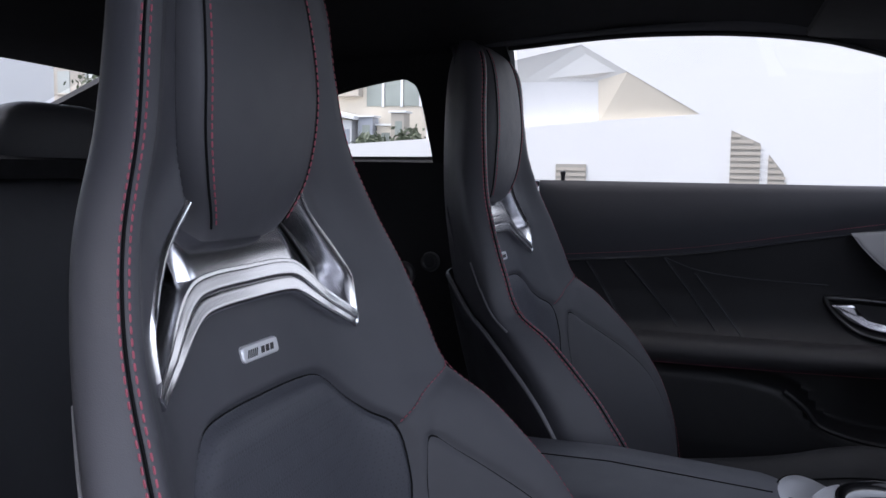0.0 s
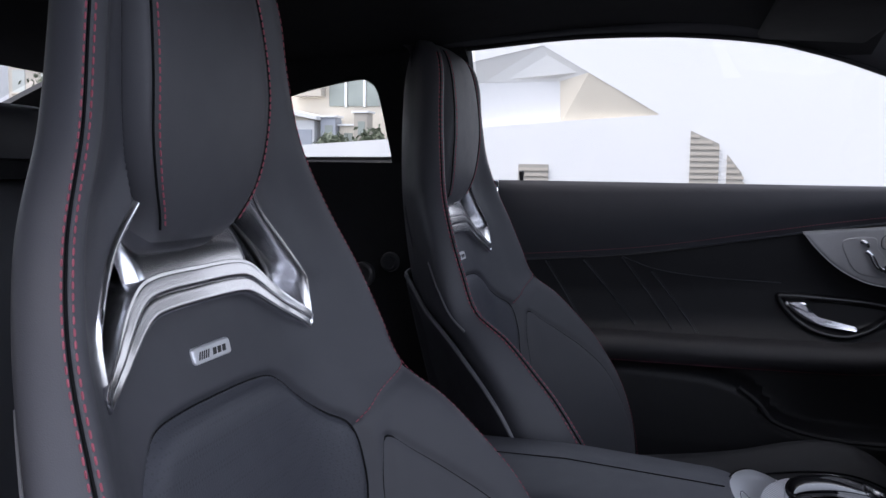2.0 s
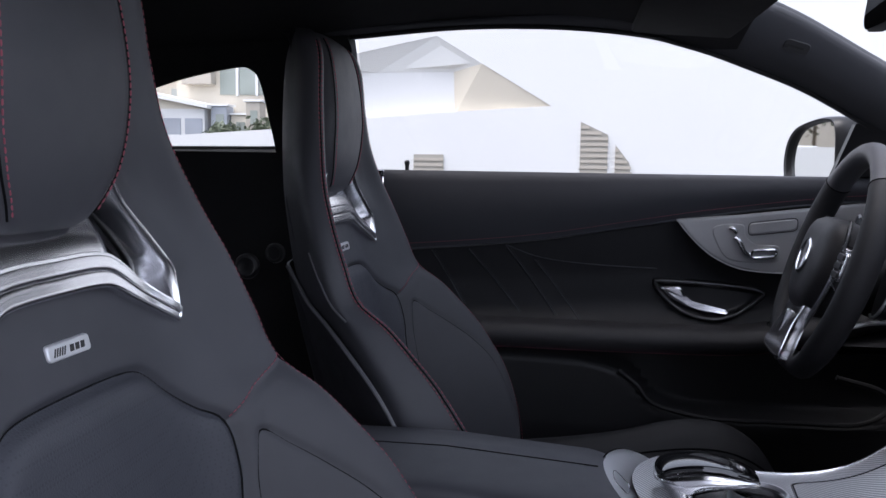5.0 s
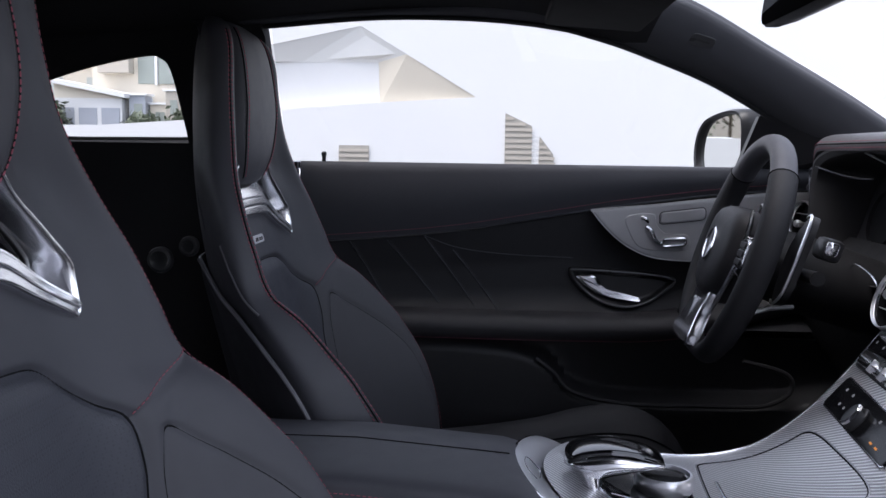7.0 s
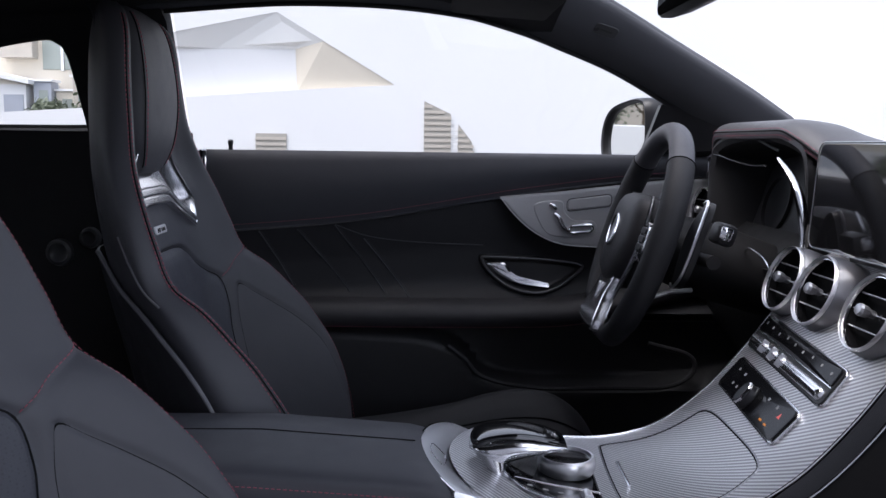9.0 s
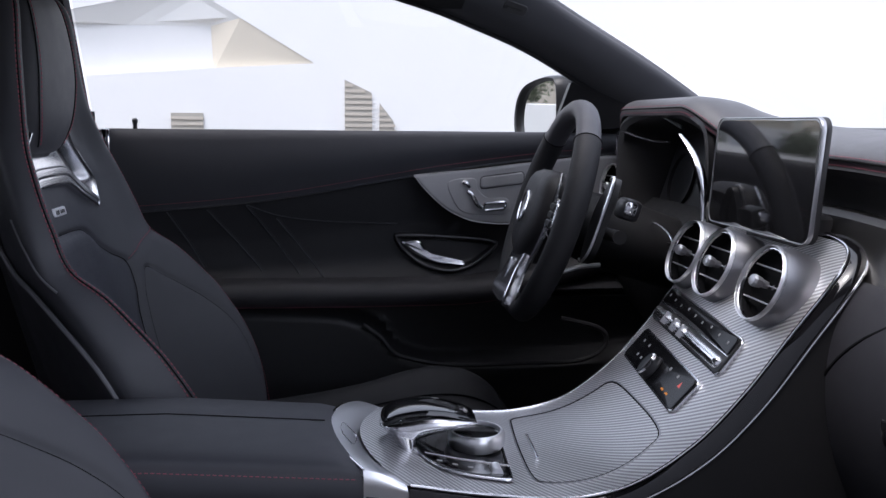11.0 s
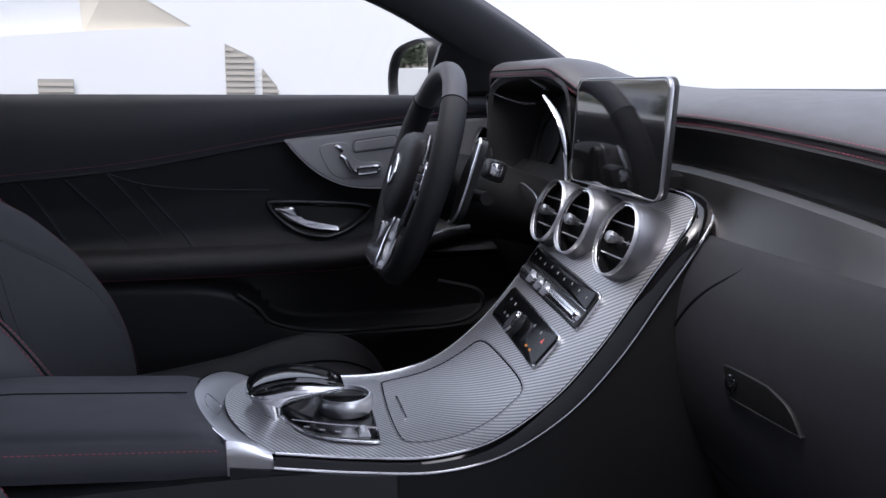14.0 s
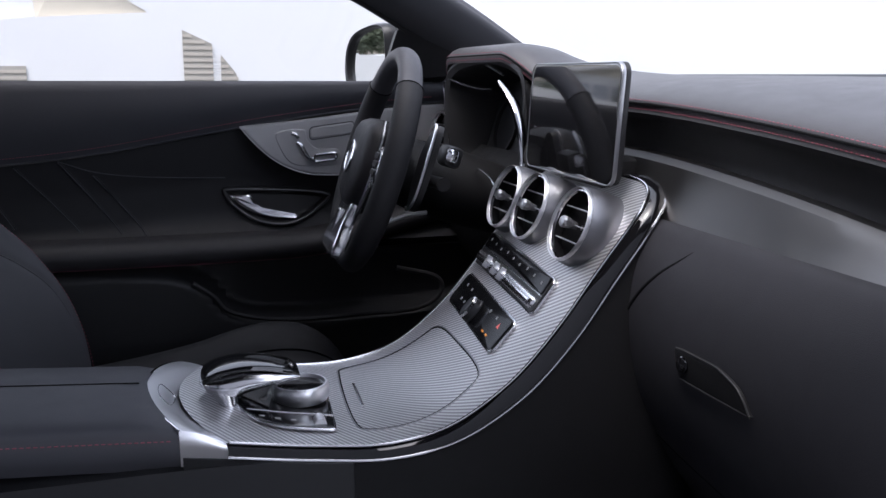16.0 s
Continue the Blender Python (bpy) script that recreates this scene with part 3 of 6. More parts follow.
        part("slot_liner", tube([cp(sg * a, b, -0.0125) for a, b in (tuple(p)[:2] for p in spline([(a, b, 0) for a, b in inn], 5))], 0.0042, 10, flat=0.6), ALU_DARK, bez, "dark metal liner")

    # badge
    def bp(a, b, h):
        return P(seat_front(0, 0.8615) - 0.0005 + h - 0.25 * b, a, 0.8615 + b)
    badge = part("badge", plate(rrect(0.053, 0.0122, 0.0032), bp, 0.0030, 0.0012), SILVER, seat, "small chrome badge")
    bars = []
    for i in range(5):
        a = -0.0185 + i * 0.0030
        bars.append(plate([(a - 0.0009 - 0.0015, -0.0028), (a + 0.0006 - 0.0015, -0.0028), (a + 0.0006 + 0.0015, 0.0028), (a - 0.0009 + 0.0015, 0.0028)], lambda p, q, h: bp(p, q, h + 0.0029), 0.0005, 0.0001))
    for i in range(3):
        a = 0.0020 + i * 0.0068
        bars.append(plate([(a - 0.0028, -0.0024), (a + 0.0020, -0.0024), (a + 0.0030, 0.0024), (a - 0.0018, 0.0024)], lambda p, q, h: bp(p, q, h + 0.0029), 0.0005, 0.0001))
    part("badge_mark", join(*bars), INK, badge, "dark bars on the badge")

    # hard shell at the back, with its pale edge
    rows, edge = [], {1: [], -1: []}
    for z in np.arange(0.36, 0.842, 0.02):
        lim = ip(z, [0.36, 0.60, 0.70, 0.78, 0.84], [5.0, 5.0, 5.15, 5.9, 7.4])
        r = seat_ring(z, 22)
        row = []
        for t in np.linspace(lim, 18 - lim, 41):
            j = t * 22
            a, b = r[int(j) % len(r)], r[(int(j) + 1) % len(r)]
            q = a.lerp(b, j - int(j))
            row.append(P(q.y - 0.0105 + (0.006 if abs(q.x) > 0.1 else 0), q.x * 1.035, z))
        rows.append(row)
        edge[1].append(row[0])
        edge[-1].append(row[-1])
    part("back_shell", sheet(rows, 0.004), SHELL, seat, "hard black plastic back shell")
    for sg in (-1, 1):
        part("shell_edge", tube(spline(edge[sg], 3), 0.0028, 8), GREY_PIPING, seat, "grey edge trim")
    # release strap slit on the upper flank
    for sg in (-1, 1):
        ln = []
        for z in np.linspace(0.79, 0.872, 12):
            q = seat_ring(z, 22)[int(round(22 * ip(z, [0.79, 0.872], [4.95, 5.5])))]
            ln.append(P(q.y, sg * (q.x + 0.0006), z))
        part("flank_trim", tube(spline(ln, 3), 0.0016, 6), GREY_PIPING, seat, "bright edge of the flank trim")

    # cushion
    def cush_bol(x):
        return ip(x, [-0.24, 0.0, 0.12, 0.20, 0.27, 0.34, 0.40], [0.02, 0.035, 0.050, 0.066, 0.070, 0.055, 0.02])

    def cush_top(x):
        return ip(x, [-0.24, 0.1, 0.28, 0.36, 0.40], [0.455, 0.475, 0.485, 0.465, 0.425])
    rows = []
    for x in np.linspace(-0.24, 0.40, 46):
        top, bol = cush_top(x), cush_bol(x)
        half = [(0, top), (0.08, top + 0.002), (0.135, top + 0.2 * bol), (0.172, top + bol * 0.75), (0.205, top + bol), (0.240, top + bol * 0.78), (0.258, top + bol * 0.1), (0.258, 0.41), (0.25, 0.37), (0.0, 0.36)]
        c = [(s, z, 0) for s, z in half] + [(-s, z, 0) for s, z in half[-2:0:-1]]
        rows.append([P(x, p.x, p.y) for p in spline(c, 6, closed=True)])
    # darker cloth than the backrest; holds the shade of roof and dash on the cushion
    cush = part("seat_cushion", loft(rows), SUEDE, seat)
    for sg in (-1, 1):
        ln = [P(x, sg * 0.155, cush_top(x) + cush_bol(x) * 0.5) for x in np.linspace(-0.2, 0.37, 40)]
        part("seam", tube(ln, 0.0016, 5), THREAD_AND_SHADE, cush)
    part("seat_base", box((0.02, 0, 0.03), (0.44, 0.44, 0.06), 0.012), HARD_PLASTIC, seat)
    for sg in (-1, 1):
        part("seat_rail", box((0.03, sg * 0.19, 0.005), (0.52, 0.04, 0.03), 0.004), SOFT_PLASTIC, seat)
    return seat


passenger_seat = build_seat()
driver_seat = copy_thing(passenger_seat, pose(0.008, SEAT_Y + 0.740, FLOOR + 0.003))
tagged(driver_seat, "black leather sports seat behind the steering wheel, red stitched")


# ---- cabin shell ----
def side(z):
    """The far side's glass plane, leaning in towards the roof."""
    return 1.66 - 0.5 * (z - 0.985)


def near_y(y):
    return 2 * CY - y


TOPX = [-1.18, -0.85, -0.60, -0.365, -0.18, -0.04, 0.06, 0.16, 0.21, 0.26, 0.31, 0.42, 0.52, 0.62]
TOPZ = [1.165, 1.178, 1.205, 1.222, 1.236, 1.237, 1.232, 1.220, 1.208, 1.194, 1.177, 1.136, 1.086, 1.03]


def wtop(x):
    return ip(x, TOPX, TOPZ)


# roof lining: from one side rail over to the other
rows = []
for x in np.linspace(-1.18, 0.30, 40):
    z0 = ip(x, TOPX, TOPZ) if x > -0.4 else ip(x, [-1.18, -0.8, -0.4], [1.168, 1.195, 1.2175])
    z0 = max(z0, ip(x, [-1.2, 0.1, 0.3], [1.10, 1.215, 1.188]))
    y0 = side(z0)
    row = []
    for t in np.linspace(-1, 1, 33):
        row.append(Vector((x, CY + (y0 - CY) * t, z0 + ip(x, [-1.18, -0.6, 0.3], [0.012, 0.06, 0.07]) * (1 - abs(t) ** 2.4))))
    rows.append(row)
part("ceiling", sheet(rows, (0, 0, 0.03)), HEADLINER, None)
tagged(bpy.data.objects["ceiling"], "black fabric roof lining over the cabin", "roof lining", kind="structure")


def side_panel(name, rows, label, cat, material=SOFT_PLASTIC, t=(0, 0.03, 0.015), mirror=False):
    if mirror:
        rows = [[Vector((p[0], near_y(p[1]), p[2])) for p in r] for r in rows]
        t = (t[0], -t[1], t[2])
    ob = part(name, sheet(rows, t), material)
    return tagged(ob, label, cat, kind="structure")


QW = spline([(-0.800, 1.008, 0), (-0.67, 1.0085, 0), (-0.552, 1.010, 0), (-0.543, 1.016, 0), (-0.545, 1.07, 0), (-0.551, 1.145, 0), (-0.566, 1.167, 0), (-0.595, 1.171, 0), (-0.70, 1.152, 0), (-0.80, 1.124, 0), (-0.845, 1.104, 0), (-0.865, 1.075, 0), (-0.845, 1.035, 0), (-0.825, 1.015, 0)], 5, closed=True)
for mirror, tag in ((False, "far"), (True, "near")):
    # side frame round the quarter window: from the window's rim out to the panel's outline
    cen = Vector((-0.69, 1.08, 0))
    outer = []
    for p in QW:
        d = (p - cen)
        lims = []
        for val, comp, sgn in ((-0.368, 0, 1), (-1.20, 0, -1), (0.93, 1, -1)):
            if d[comp] * sgn > 1e-6:
                lims.append((val - cen[comp]) / d[comp])
        best = min(lims) if lims else 9
        for k in np.linspace(0.9, 4, 120):
            q = cen + d * k
            if d.y > 0 and q.y > ip(q.x, [-1.2, -0.8, -0.4], [1.195, 1.21, 1.226]):
                best = min(best, k)
                break
        outer.append(cen + d * max(best, 1.02))
    rows = [[Vector((p.x, side(p.y) + dy, p.y)) for p in ring + ring[:1]] for ring, dy in ((QW, 0.012), (QW, 0.0), ([a.lerp(b, 0.12) for a, b in zip(QW, outer)], -0.006), (outer, -0.004))]
    side_panel("wall_%s_rear" % tag, rows, "black trim round the small rear side window", "side trim", HEADLINER, mirror=mirror)
    win = thing("window_%s_rear" % tag, "small rear side window with dark rim", "window", kind="structure")
    rim = [Vector((p.x, (near_y(side(p.y) + 0.004) if mirror else side(p.y) + 0.004), p.y)) for p in QW]
    part("window_rim", tube(rim, 0.004, 6, closed=True), HARD_PLASTIC, win)
    pane = [(Vector((p.x, (near_y(side(p.y) + 0.02) if mirror else side(p.y) + 0.02), p.y))) for p in QW]
    g = part("pane", (pane, [tuple(range(len(pane)))]), GLASS, win, "clear glass pane", smooth=False)
    g.visible_shadow = False
    # rail above the door window, running down into the windscreen pillar
    rows = []
    for x in np.linspace(-0.40, 0.60, 48):
        z = wtop(x)
        k = [-0.40, 0.10, 0.22, 0.29, 0.42, 0.52, 0.60]
        d = Vector((ip(x, k, [-0.40, 0.12, 0.25, 0.337, 0.53, 0.660, 0.765]), ip(x, k, [1.525, 1.490, 1.475, 1.475, 1.525, 1.553, 1.585]), ip(x, k, [1.235, 1.255, 1.258, 1.252, 1.160, 1.093, 1.035])))
        a, b = Vector((x, side(z) + 0.02, z - 0.002)), Vector((x, side(z), z))
        m = b.lerp(d, 0.5) + Vector((-0.012, -0.012, -0.004))
        e = d + Vector((0.012, 0.03, 0.012))
        rows.append(spline([a, b, m, d, e], 5))
    side_panel("pillar_%s_front" % tag, rows, "dark fabric covered windscreen pillar and roof rail", "pillar", PILLAR_CLOTH, (0, 0.02, 0.01), mirror)
    # black seal along the glass
    sl = [Vector((x, near_y(side(wtop(x)) + 0.004) if mirror else side(wtop(x)) + 0.004, wtop(x) - 0.003)) for x in np.linspace(-0.37, 0.60, 50)]
    tagged(part("window_seal_%s" % tag, tube(sl, 0.005, 6), HARD_PLASTIC), "black rubber seal over the door window", "seal", kind="structure")
    # rear side trim under the window
    rows = []
    for z in np.linspace(0.30, 1.012, 16):
        rows.append([Vector((x, ip(z, [0.30, 0.80, 0.93, 1.012], [1.62, 1.645, 1.650, 1.640]), z)) for x in np.linspace(-1.25, -0.36, 14)])
    side_panel("wall_%s_lower" % tag, rows, "black rear side trim panel below the window", "side trim", HEADLINER, (0, 0.04, 0), mirror)

# floor, tunnel, rear bulkhead
fl = part("floor", sheet([[Vector((x, y, FLOOR - 0.004 if x < 0.62 else FLOOR + (x - 0.62) * 0.7)) for y in np.linspace(0.20, 1.70, 4)] for x in np.linspace(-1.3, 1.05, 24)], (0, 0, -0.02)), CARPET)
tagged(fl, "black carpeted car floor", "floor", kind="structure")
fw = part("wall_front", box((1.08, CY, 0.60), (0.03, 1.6, 0.72), 0.005), CARPET)
tagged(fw, "black carpeted bulkhead in front of the footwells", "bulkhead", kind="structure")
shelf = part("parcel_shelf", sheet([[Vector((x, y, 1.0 + 0.02 * math.sin((x + 1.75) * 4))) for y in np.linspace(0.32, 1.58, 8)] for x in np.linspace(-1.80, -1.02, 10)], (0, 0, -0.03)), CARPET)
tagged(shelf, "black parcel shelf under the rear window", "parcel shelf", kind="structure")

# rear pillars and rear window
for mirror, tag in ((False, "far"), (True, "near")):
    rows = []
    for t in np.linspace(0, 1, 9):
        top = Vector((-1.16, 1.45, 1.170)).lerp(Vector((-1.56, 1.52, 1.035)), t)
        out = Vector((-1.10, 1.58, 1.17)).lerp(Vector((-1.50, 1.64, 1.0)), t)
        rows.append([top.lerp(out, q) + Vector((0, 0, -0.0 * q)) for q in np.linspace(0, 1, 5)])
    side_panel("pillar_%s_rear" % tag, rows, "black rear pillar beside the rear window", "pillar", HEADLINER, (0, 0.02, 0.02), mirror)
rw = thing("window_rear", "sloping rear window", "window", kind="structure")
pane = [Vector((-1.18, 0.45, 1.185)), Vector((-1.18, 1.45, 1.185)), Vector((-1.60, 1.52, 1.03)), Vector((-1.60, 0.374, 1.03))]
part("pane", (pane, [(0, 1, 2, 3)]), GLASS, rw, "clear glass pane", smooth=False).visible_shadow = False

# rear bench
bench = thing("rear_seat", "black leather rear bench seat with low headrests", "rear seat", (-0.95, CY, FLOOR))
rows = []
for y in np.linspace(-0.60, 0.60, 31):
    d = 0.03 * math.exp(-(y / 0.07) ** 2) - 0.03 * math.exp(-((abs(y) - 0.3) / 0.12) ** 2)
    prof = [(0.40, 0.02), (0.42, 0.16), (0.38, 0.19), (0.10, 0.14), (0.03 - d, 0.22), (-0.05 - d, 0.45), (-0.10 - d, 0.62), (-0.14, 0.675), (-0.22, 0.66), (-0.22, 0.02)]
    rows.append([Vector((p.x, y, p.y)) for p in spline([(a, b, 0) for a, b in prof], 5)])
part("backrest", sheet(rows, 0.002), LEATHER, bench)
for yy in (-0.30, 0.30):
    rings = []
    for q in np.linspace(-1, 1, 15):
        k = (1 - abs(q) ** 4) ** 0.5 * 0.9 + 0.1
        c = [(-0.17 + 0.050 * k * math.copysign(abs(math.cos(a)) ** 0.7, math.cos(a)), yy + q * 0.135, 0.738 + 0.066 * k * math.copysign(abs(math.sin(a)) ** 0.7, math.sin(a))) for a in np.linspace(0, 2 * math.pi, 20, endpoint=False)]
        rings.append([Vector(p) for p in c])
    part("headrest", loft(rings), LEATHER, bench)

# sill under the open passenger door, kick panel in front of it
# unseen sill, added to keep light bounced off the ground out of the footwell
sillp = part("sill_near", loft([[Vector((x, 0.30 - a, b)) for a, b in ((0, 0.29), (0.0, 0.43), (0.03, 0.455), (0.10, 0.455), (0.14, 0.43), (0.15, 0.16), (0.0, 0.16))] for x in np.linspace(-0.40, 0.90, 4)]), HARD_PLASTIC)
tagged(sillp, "unseen black door sill below the open passenger side, added to block light", "sill", kind="structure")
for nm, y in (("kick_panel_near", 0.285), ("kick_panel_far", 1.675)):
    kp = part(nm, box((0.92, y, 0.64), (0.40, 0.03, 0.68), 0.005), SOFT_PLASTIC)
    tagged(kp, "black side trim at the end of the dashboard", "side trim", kind="structure")


# ---- driver's door ----
door = thing("car_door", "black leather trimmed driver's door, closed, with silver trim", "car door", (0.1, 1.70, 0.36))
DO = Vector(door.location)
BLX = [-0.36, -0.26, -0.036, 0.182, 0.289, 0.50, 0.72]
BLZ = [0.822, 0.827, 0.849, 0.886, 0.904, 0.931, 0.945]


def dpt(x, y, z):
    return Vector((x, y, z)) - DO


def door_front(x, z):
    """The door lining's surface below the sill."""
    b = ip(x, BLX, BLZ)
    if z > b:
        t = (z - b) / (0.98 - b)
        return 1.672 - 0.012 * math.sin(math.pi * min(1, t * 0.9)) - 0.006 * t
    t = (b - z) / (b - 0.69)
    return 1.676 + 0.022 * min(1, t * 2.2) - 0.035 * max(0, (t - 0.75) / 0.25) ** 2


rows = []
for x in np.linspace(-0.345, 0.74, 50):
    b = ip(x, BLX, BLZ)
    col = [dpt(x, 1.715, 0.979), dpt(x, 1.690, 0.9815)]
    for z in np.linspace(0.9815, b + 0.004, 14):
        col.append(dpt(x, door_front(x, z) + (0.006 * (1 - min(1, (0.9815 - z) / 0.006)) ** 2), z))
    col += [dpt(x, 1.668, b + 0.001), dpt(x, 1.682, b - 0.002)]
    rows.append(col)
upper = part("upper_panel", sheet(rows, (0, 0.012, 0)), DOOR_SKIN, door, "black leather upper panel")
part("stitching", stitches([dpt(x, door_front(x, ip(x, BLX, BLZ) + 0.014) - 0.0004, ip(x, BLX, BLZ) + 0.013) for x in np.linspace(-0.33, 0.60, 90)], 0.0056, 0.0038, 0.0005), RED, upper, "red stitching")
rows = []
for x in np.linspace(-0.345, 0.74, 60):
    b = ip(x, BLX, BLZ)
    rows.append([dpt(x, door_front(x, z), z) for z in np.linspace(b - 0.001, 0.675, 18)])
ins = part("insert_panel", sheet(rows, (0, 0.012, 0)), SUEDE, door, "black microfibre insert with slanting seams")
for (x0, z0), (x1, z1) in (((-0.298, 0.826), (-0.235, 0.71)), ((-0.238, 0.828), (-0.171, 0.712)), ((-0.165, 0.832), (-0.058, 0.702)), ((-0.092, 0.841), (0.012, 0.698)), ((-0.036, 0.814), (0.057, 0.694))):
    ln = [dpt(x0 + (x1 - x0) * t, door_front(x0 + (x1 - x0) * t, z0 + (z1 - z0) * t) - 0.0006, z0 + (z1 - z0) * t) for t in np.linspace(0.02, 0.96, 14)]
    part("seam", tube(ln, 0.0022, 6, flat=0.6), LEATHER, ins)
    part("stitching", stitches([p + Vector((0.005, -0.0004, 0)) for p in ln], 0.006, 0.004, 0.00045), LEATHER, ins, "dark grey stitching")
ln = [dpt(x, door_front(x, z) - 0.0005, z) for x, z in zip(np.linspace(-0.09, 0.20, 24), [ip(x, [-0.09, -0.03, 0.06, 0.2], [0.840, 0.818, 0.806, 0.800]) for x in np.linspace(-0.09, 0.20, 24)])]
part("seam", tube(ln, 0.0020, 6, flat=0.6), LEATHER, ins)
# armrest ledge
rows = []
for x in np.linspace(-0.345, 0.74, 44):
    k = ip(x, [-0.345, 0.30, 0.42, 0.62], [0, 0, 0.012, 0.06])
    prof = [(1.70, 0.700), (1.672, 0.699), (1.640, 0.694), (1.624, 0.682), (1.620, 0.668), (1.628, 0.652), (1.648, 0.645), (1.70, 0.642)]
    rows.append([dpt(x, p.x + 0.4 * k, p.y + k) for p in spline([(a, b, 0) for a, b in prof], 5)])
arm = part("armrest", sheet(rows, 0.002), DASH_SKIN, door, "padded black leather armrest")
part("stitching", stitches([dpt(x, 1.6275 + 0.4 * ip(x, [-0.345, 0.30, 0.42, 0.62], [0, 0, 0.012, 0.06]), 0.6505 + ip(x, [-0.345, 0.30, 0.42, 0.62], [0, 0, 0.012, 0.06])) for x in np.linspace(-0.33, 0.5, 60)], 0.006, 0.004, 0.0005), RED, arm, "red stitching")
# lower lining with its map pocket
rows = []
for x in np.linspace(-0.345, 0.74, 80):
    col = []
    for z in np.linspace(0.648, 0.36, 60):
        top = ip(x, [-0.345, 0.05, 0.15, 0.20, 0.30, 0.60, 0.74], [0.64, 0.632, 0.605, 0.55, 0.530, 0.535, 0.56])
        y = 1.668 + 0.02 * max(0, (0.5 - z) / 0.14)
        k = max(0, min(1, (top - z) / 0.03 + 0.5))
        k = k * k * (3 - 2 * k)
        q = max(0, min(1, (x - 0.04) / 0.14))
        y += -0.028 * k + 0.03 * q * q * (3 - 2 * q) * (1 - k)
        col.append(dpt(x, y, z))
    rows.append(col)
part("lower_panel", sheet(rows, (0, 0.014, 0)), SOFT_PLASTIC, door, "black plastic lower lining with map pocket")
part("pocket_rim", tube([dpt(p.x, 1.634, p.y) for p in spline([(0.13, 0.612, 0), (0.165, 0.585, 0), (0.20, 0.55, 0), (0.30, 0.529, 0), (0.45, 0.529, 0), (0.56, 0.532, 0), (0.61, 0.56, 0), (0.60, 0.595, 0), (0.52, 0.618, 0)], 6)], 0.005, 8), SOFT_PLASTIC, door)

# silver trim with the seat switches
out = [tuple(p)[:2] for p in spline([(0.228, 0.898, 0), (0.247, 0.874, 0), (0.275, 0.846, 0), (0.305, 0.825, 0), (0.345, 0.809, 0), (0.40, 0.8035, 0), (0.47, 0.806, 0), (0.56, 0.82, 0), (0.655, 0.845, 0), (0.66, 0.89, 0), (0.655, 0.938, 0)], 5)] + [(0.55, 0.934), (0.44, 0.921), (0.34, 0.9085)]


def trim_at(a, b, h):
    return dpt(a, 1.664 - h - 0.010 * max(0, (a - 0.30)) ** 1.0, b)


trim = part("silver_trim", plate(out, trim_at, 0.008, 0.003), MATT, door, "matt silver trim plate")
part("trim_edge", tube([trim_at(a, b, 0.0075) for a, b in out], 0.0010, 6, closed=True), MATT, trim)
part("switch_base", plate([tuple(p)[:2] for p in spline([(0.296, 0.886, 0), (0.345, 0.892, 0), (0.352, 0.872, 0), (0.372, 0.855, 0), (0.410, 0.853, 0), (0.412, 0.826, 0), (0.360, 0.822, 0), (0.322, 0.828, 0), (0.302, 0.855, 0)], 5, closed=True)], lambda a, b, h: trim_at(a, b, h + 0.0075), 0.0016, 0.0008), MATT, trim, "grey seat switch base")
part("seat_switch", tube([trim_at(p.x, p.y, 0.012) for p in spline([(0.322, 0.885, 0), (0.330, 0.883, 0), (0.336, 0.875, 0)], 5)], [0.003, 0.0036, 0.004, 0.0043, 0.0045, 0.0046, 0.0045, 0.0044, 0.004, 0.0036, 0.003], 10), BRIGHT, trim, "chrome headrest adjuster")
part("seat_switch", tube([trim_at(p.x, p.y, 0.013) for p in spline([(0.332, 0.868, 0), (0.340, 0.862, 0), (0.346, 0.851, 0), (0.352, 0.841, 0), (0.361, 0.834, 0)], 5)], [0.0034 + 0.0020 * math.sin(0.3 + 2.5 * i / 20) for i in range(21)], 10), BRIGHT, trim, "chrome backrest adjuster")
part("seat_switch", tube([trim_at(a, b + 0.10 * (a - 0.385), 0.012) for a, b in rrect(0.044, 0.013, 0.006, 4, (0.385, 0.839))], 0.0030, 8, closed=True), BRIGHT, trim, "chrome cushion adjuster")
part("memory_panel", tube([trim_at(a, b, 0.0085) for a, b in [(a, b + 0.13 * (a - 0.40)) for a, b in rrect(0.086, 0.024, 0.008, c=(0.400, 0.889))]], 0.0008, 5, closed=True), HARD_PLASTIC, trim, "outline of the memory button panel")
part("memory_panel", plate([(a, b + 0.13 * (a - 0.40)) for a, b in rrect(0.082, 0.020, 0.006, c=(0.400, 0.889))], lambda a, b, h: trim_at(a, b, h + 0.0075), 0.002, 0.001), MATT, trim, "grey memory button panel")

# inner release handle in its scoop
sc = [tuple(p)[:2] for p in spline([(0.196, 0.775, 0), (0.212, 0.779, 0), (0.273, 0.777, 0), (0.339, 0.773, 0), (0.388, 0.766, 0), (0.396, 0.755, 0), (0.368, 0.731, 0), (0.341, 0.716, 0), (0.303, 0.708, 0), (0.253, 0.718, 0), (0.213, 0.747, 0)], 5, closed=True)]
sy = lambda a, b: door_front(a, b)
rings = [[dpt(q.x, sy(q.x, q.y) - h, q.y) for q in inset(sc, d)] for d, h in ((-0.004, 0.0), (-0.002, 0.008), (0.001, 0.011), (0.004, 0.009), (0.007, 0.0035), (0.012, 0.0012))]
vv, ff = grid(rings, closed_v=True)
ff.append(tuple(range(5 * len(sc), 6 * len(sc))))
scoop = part("handle_bowl", (vv, ff), HARD_PLASTIC, door, "black handle bowl")
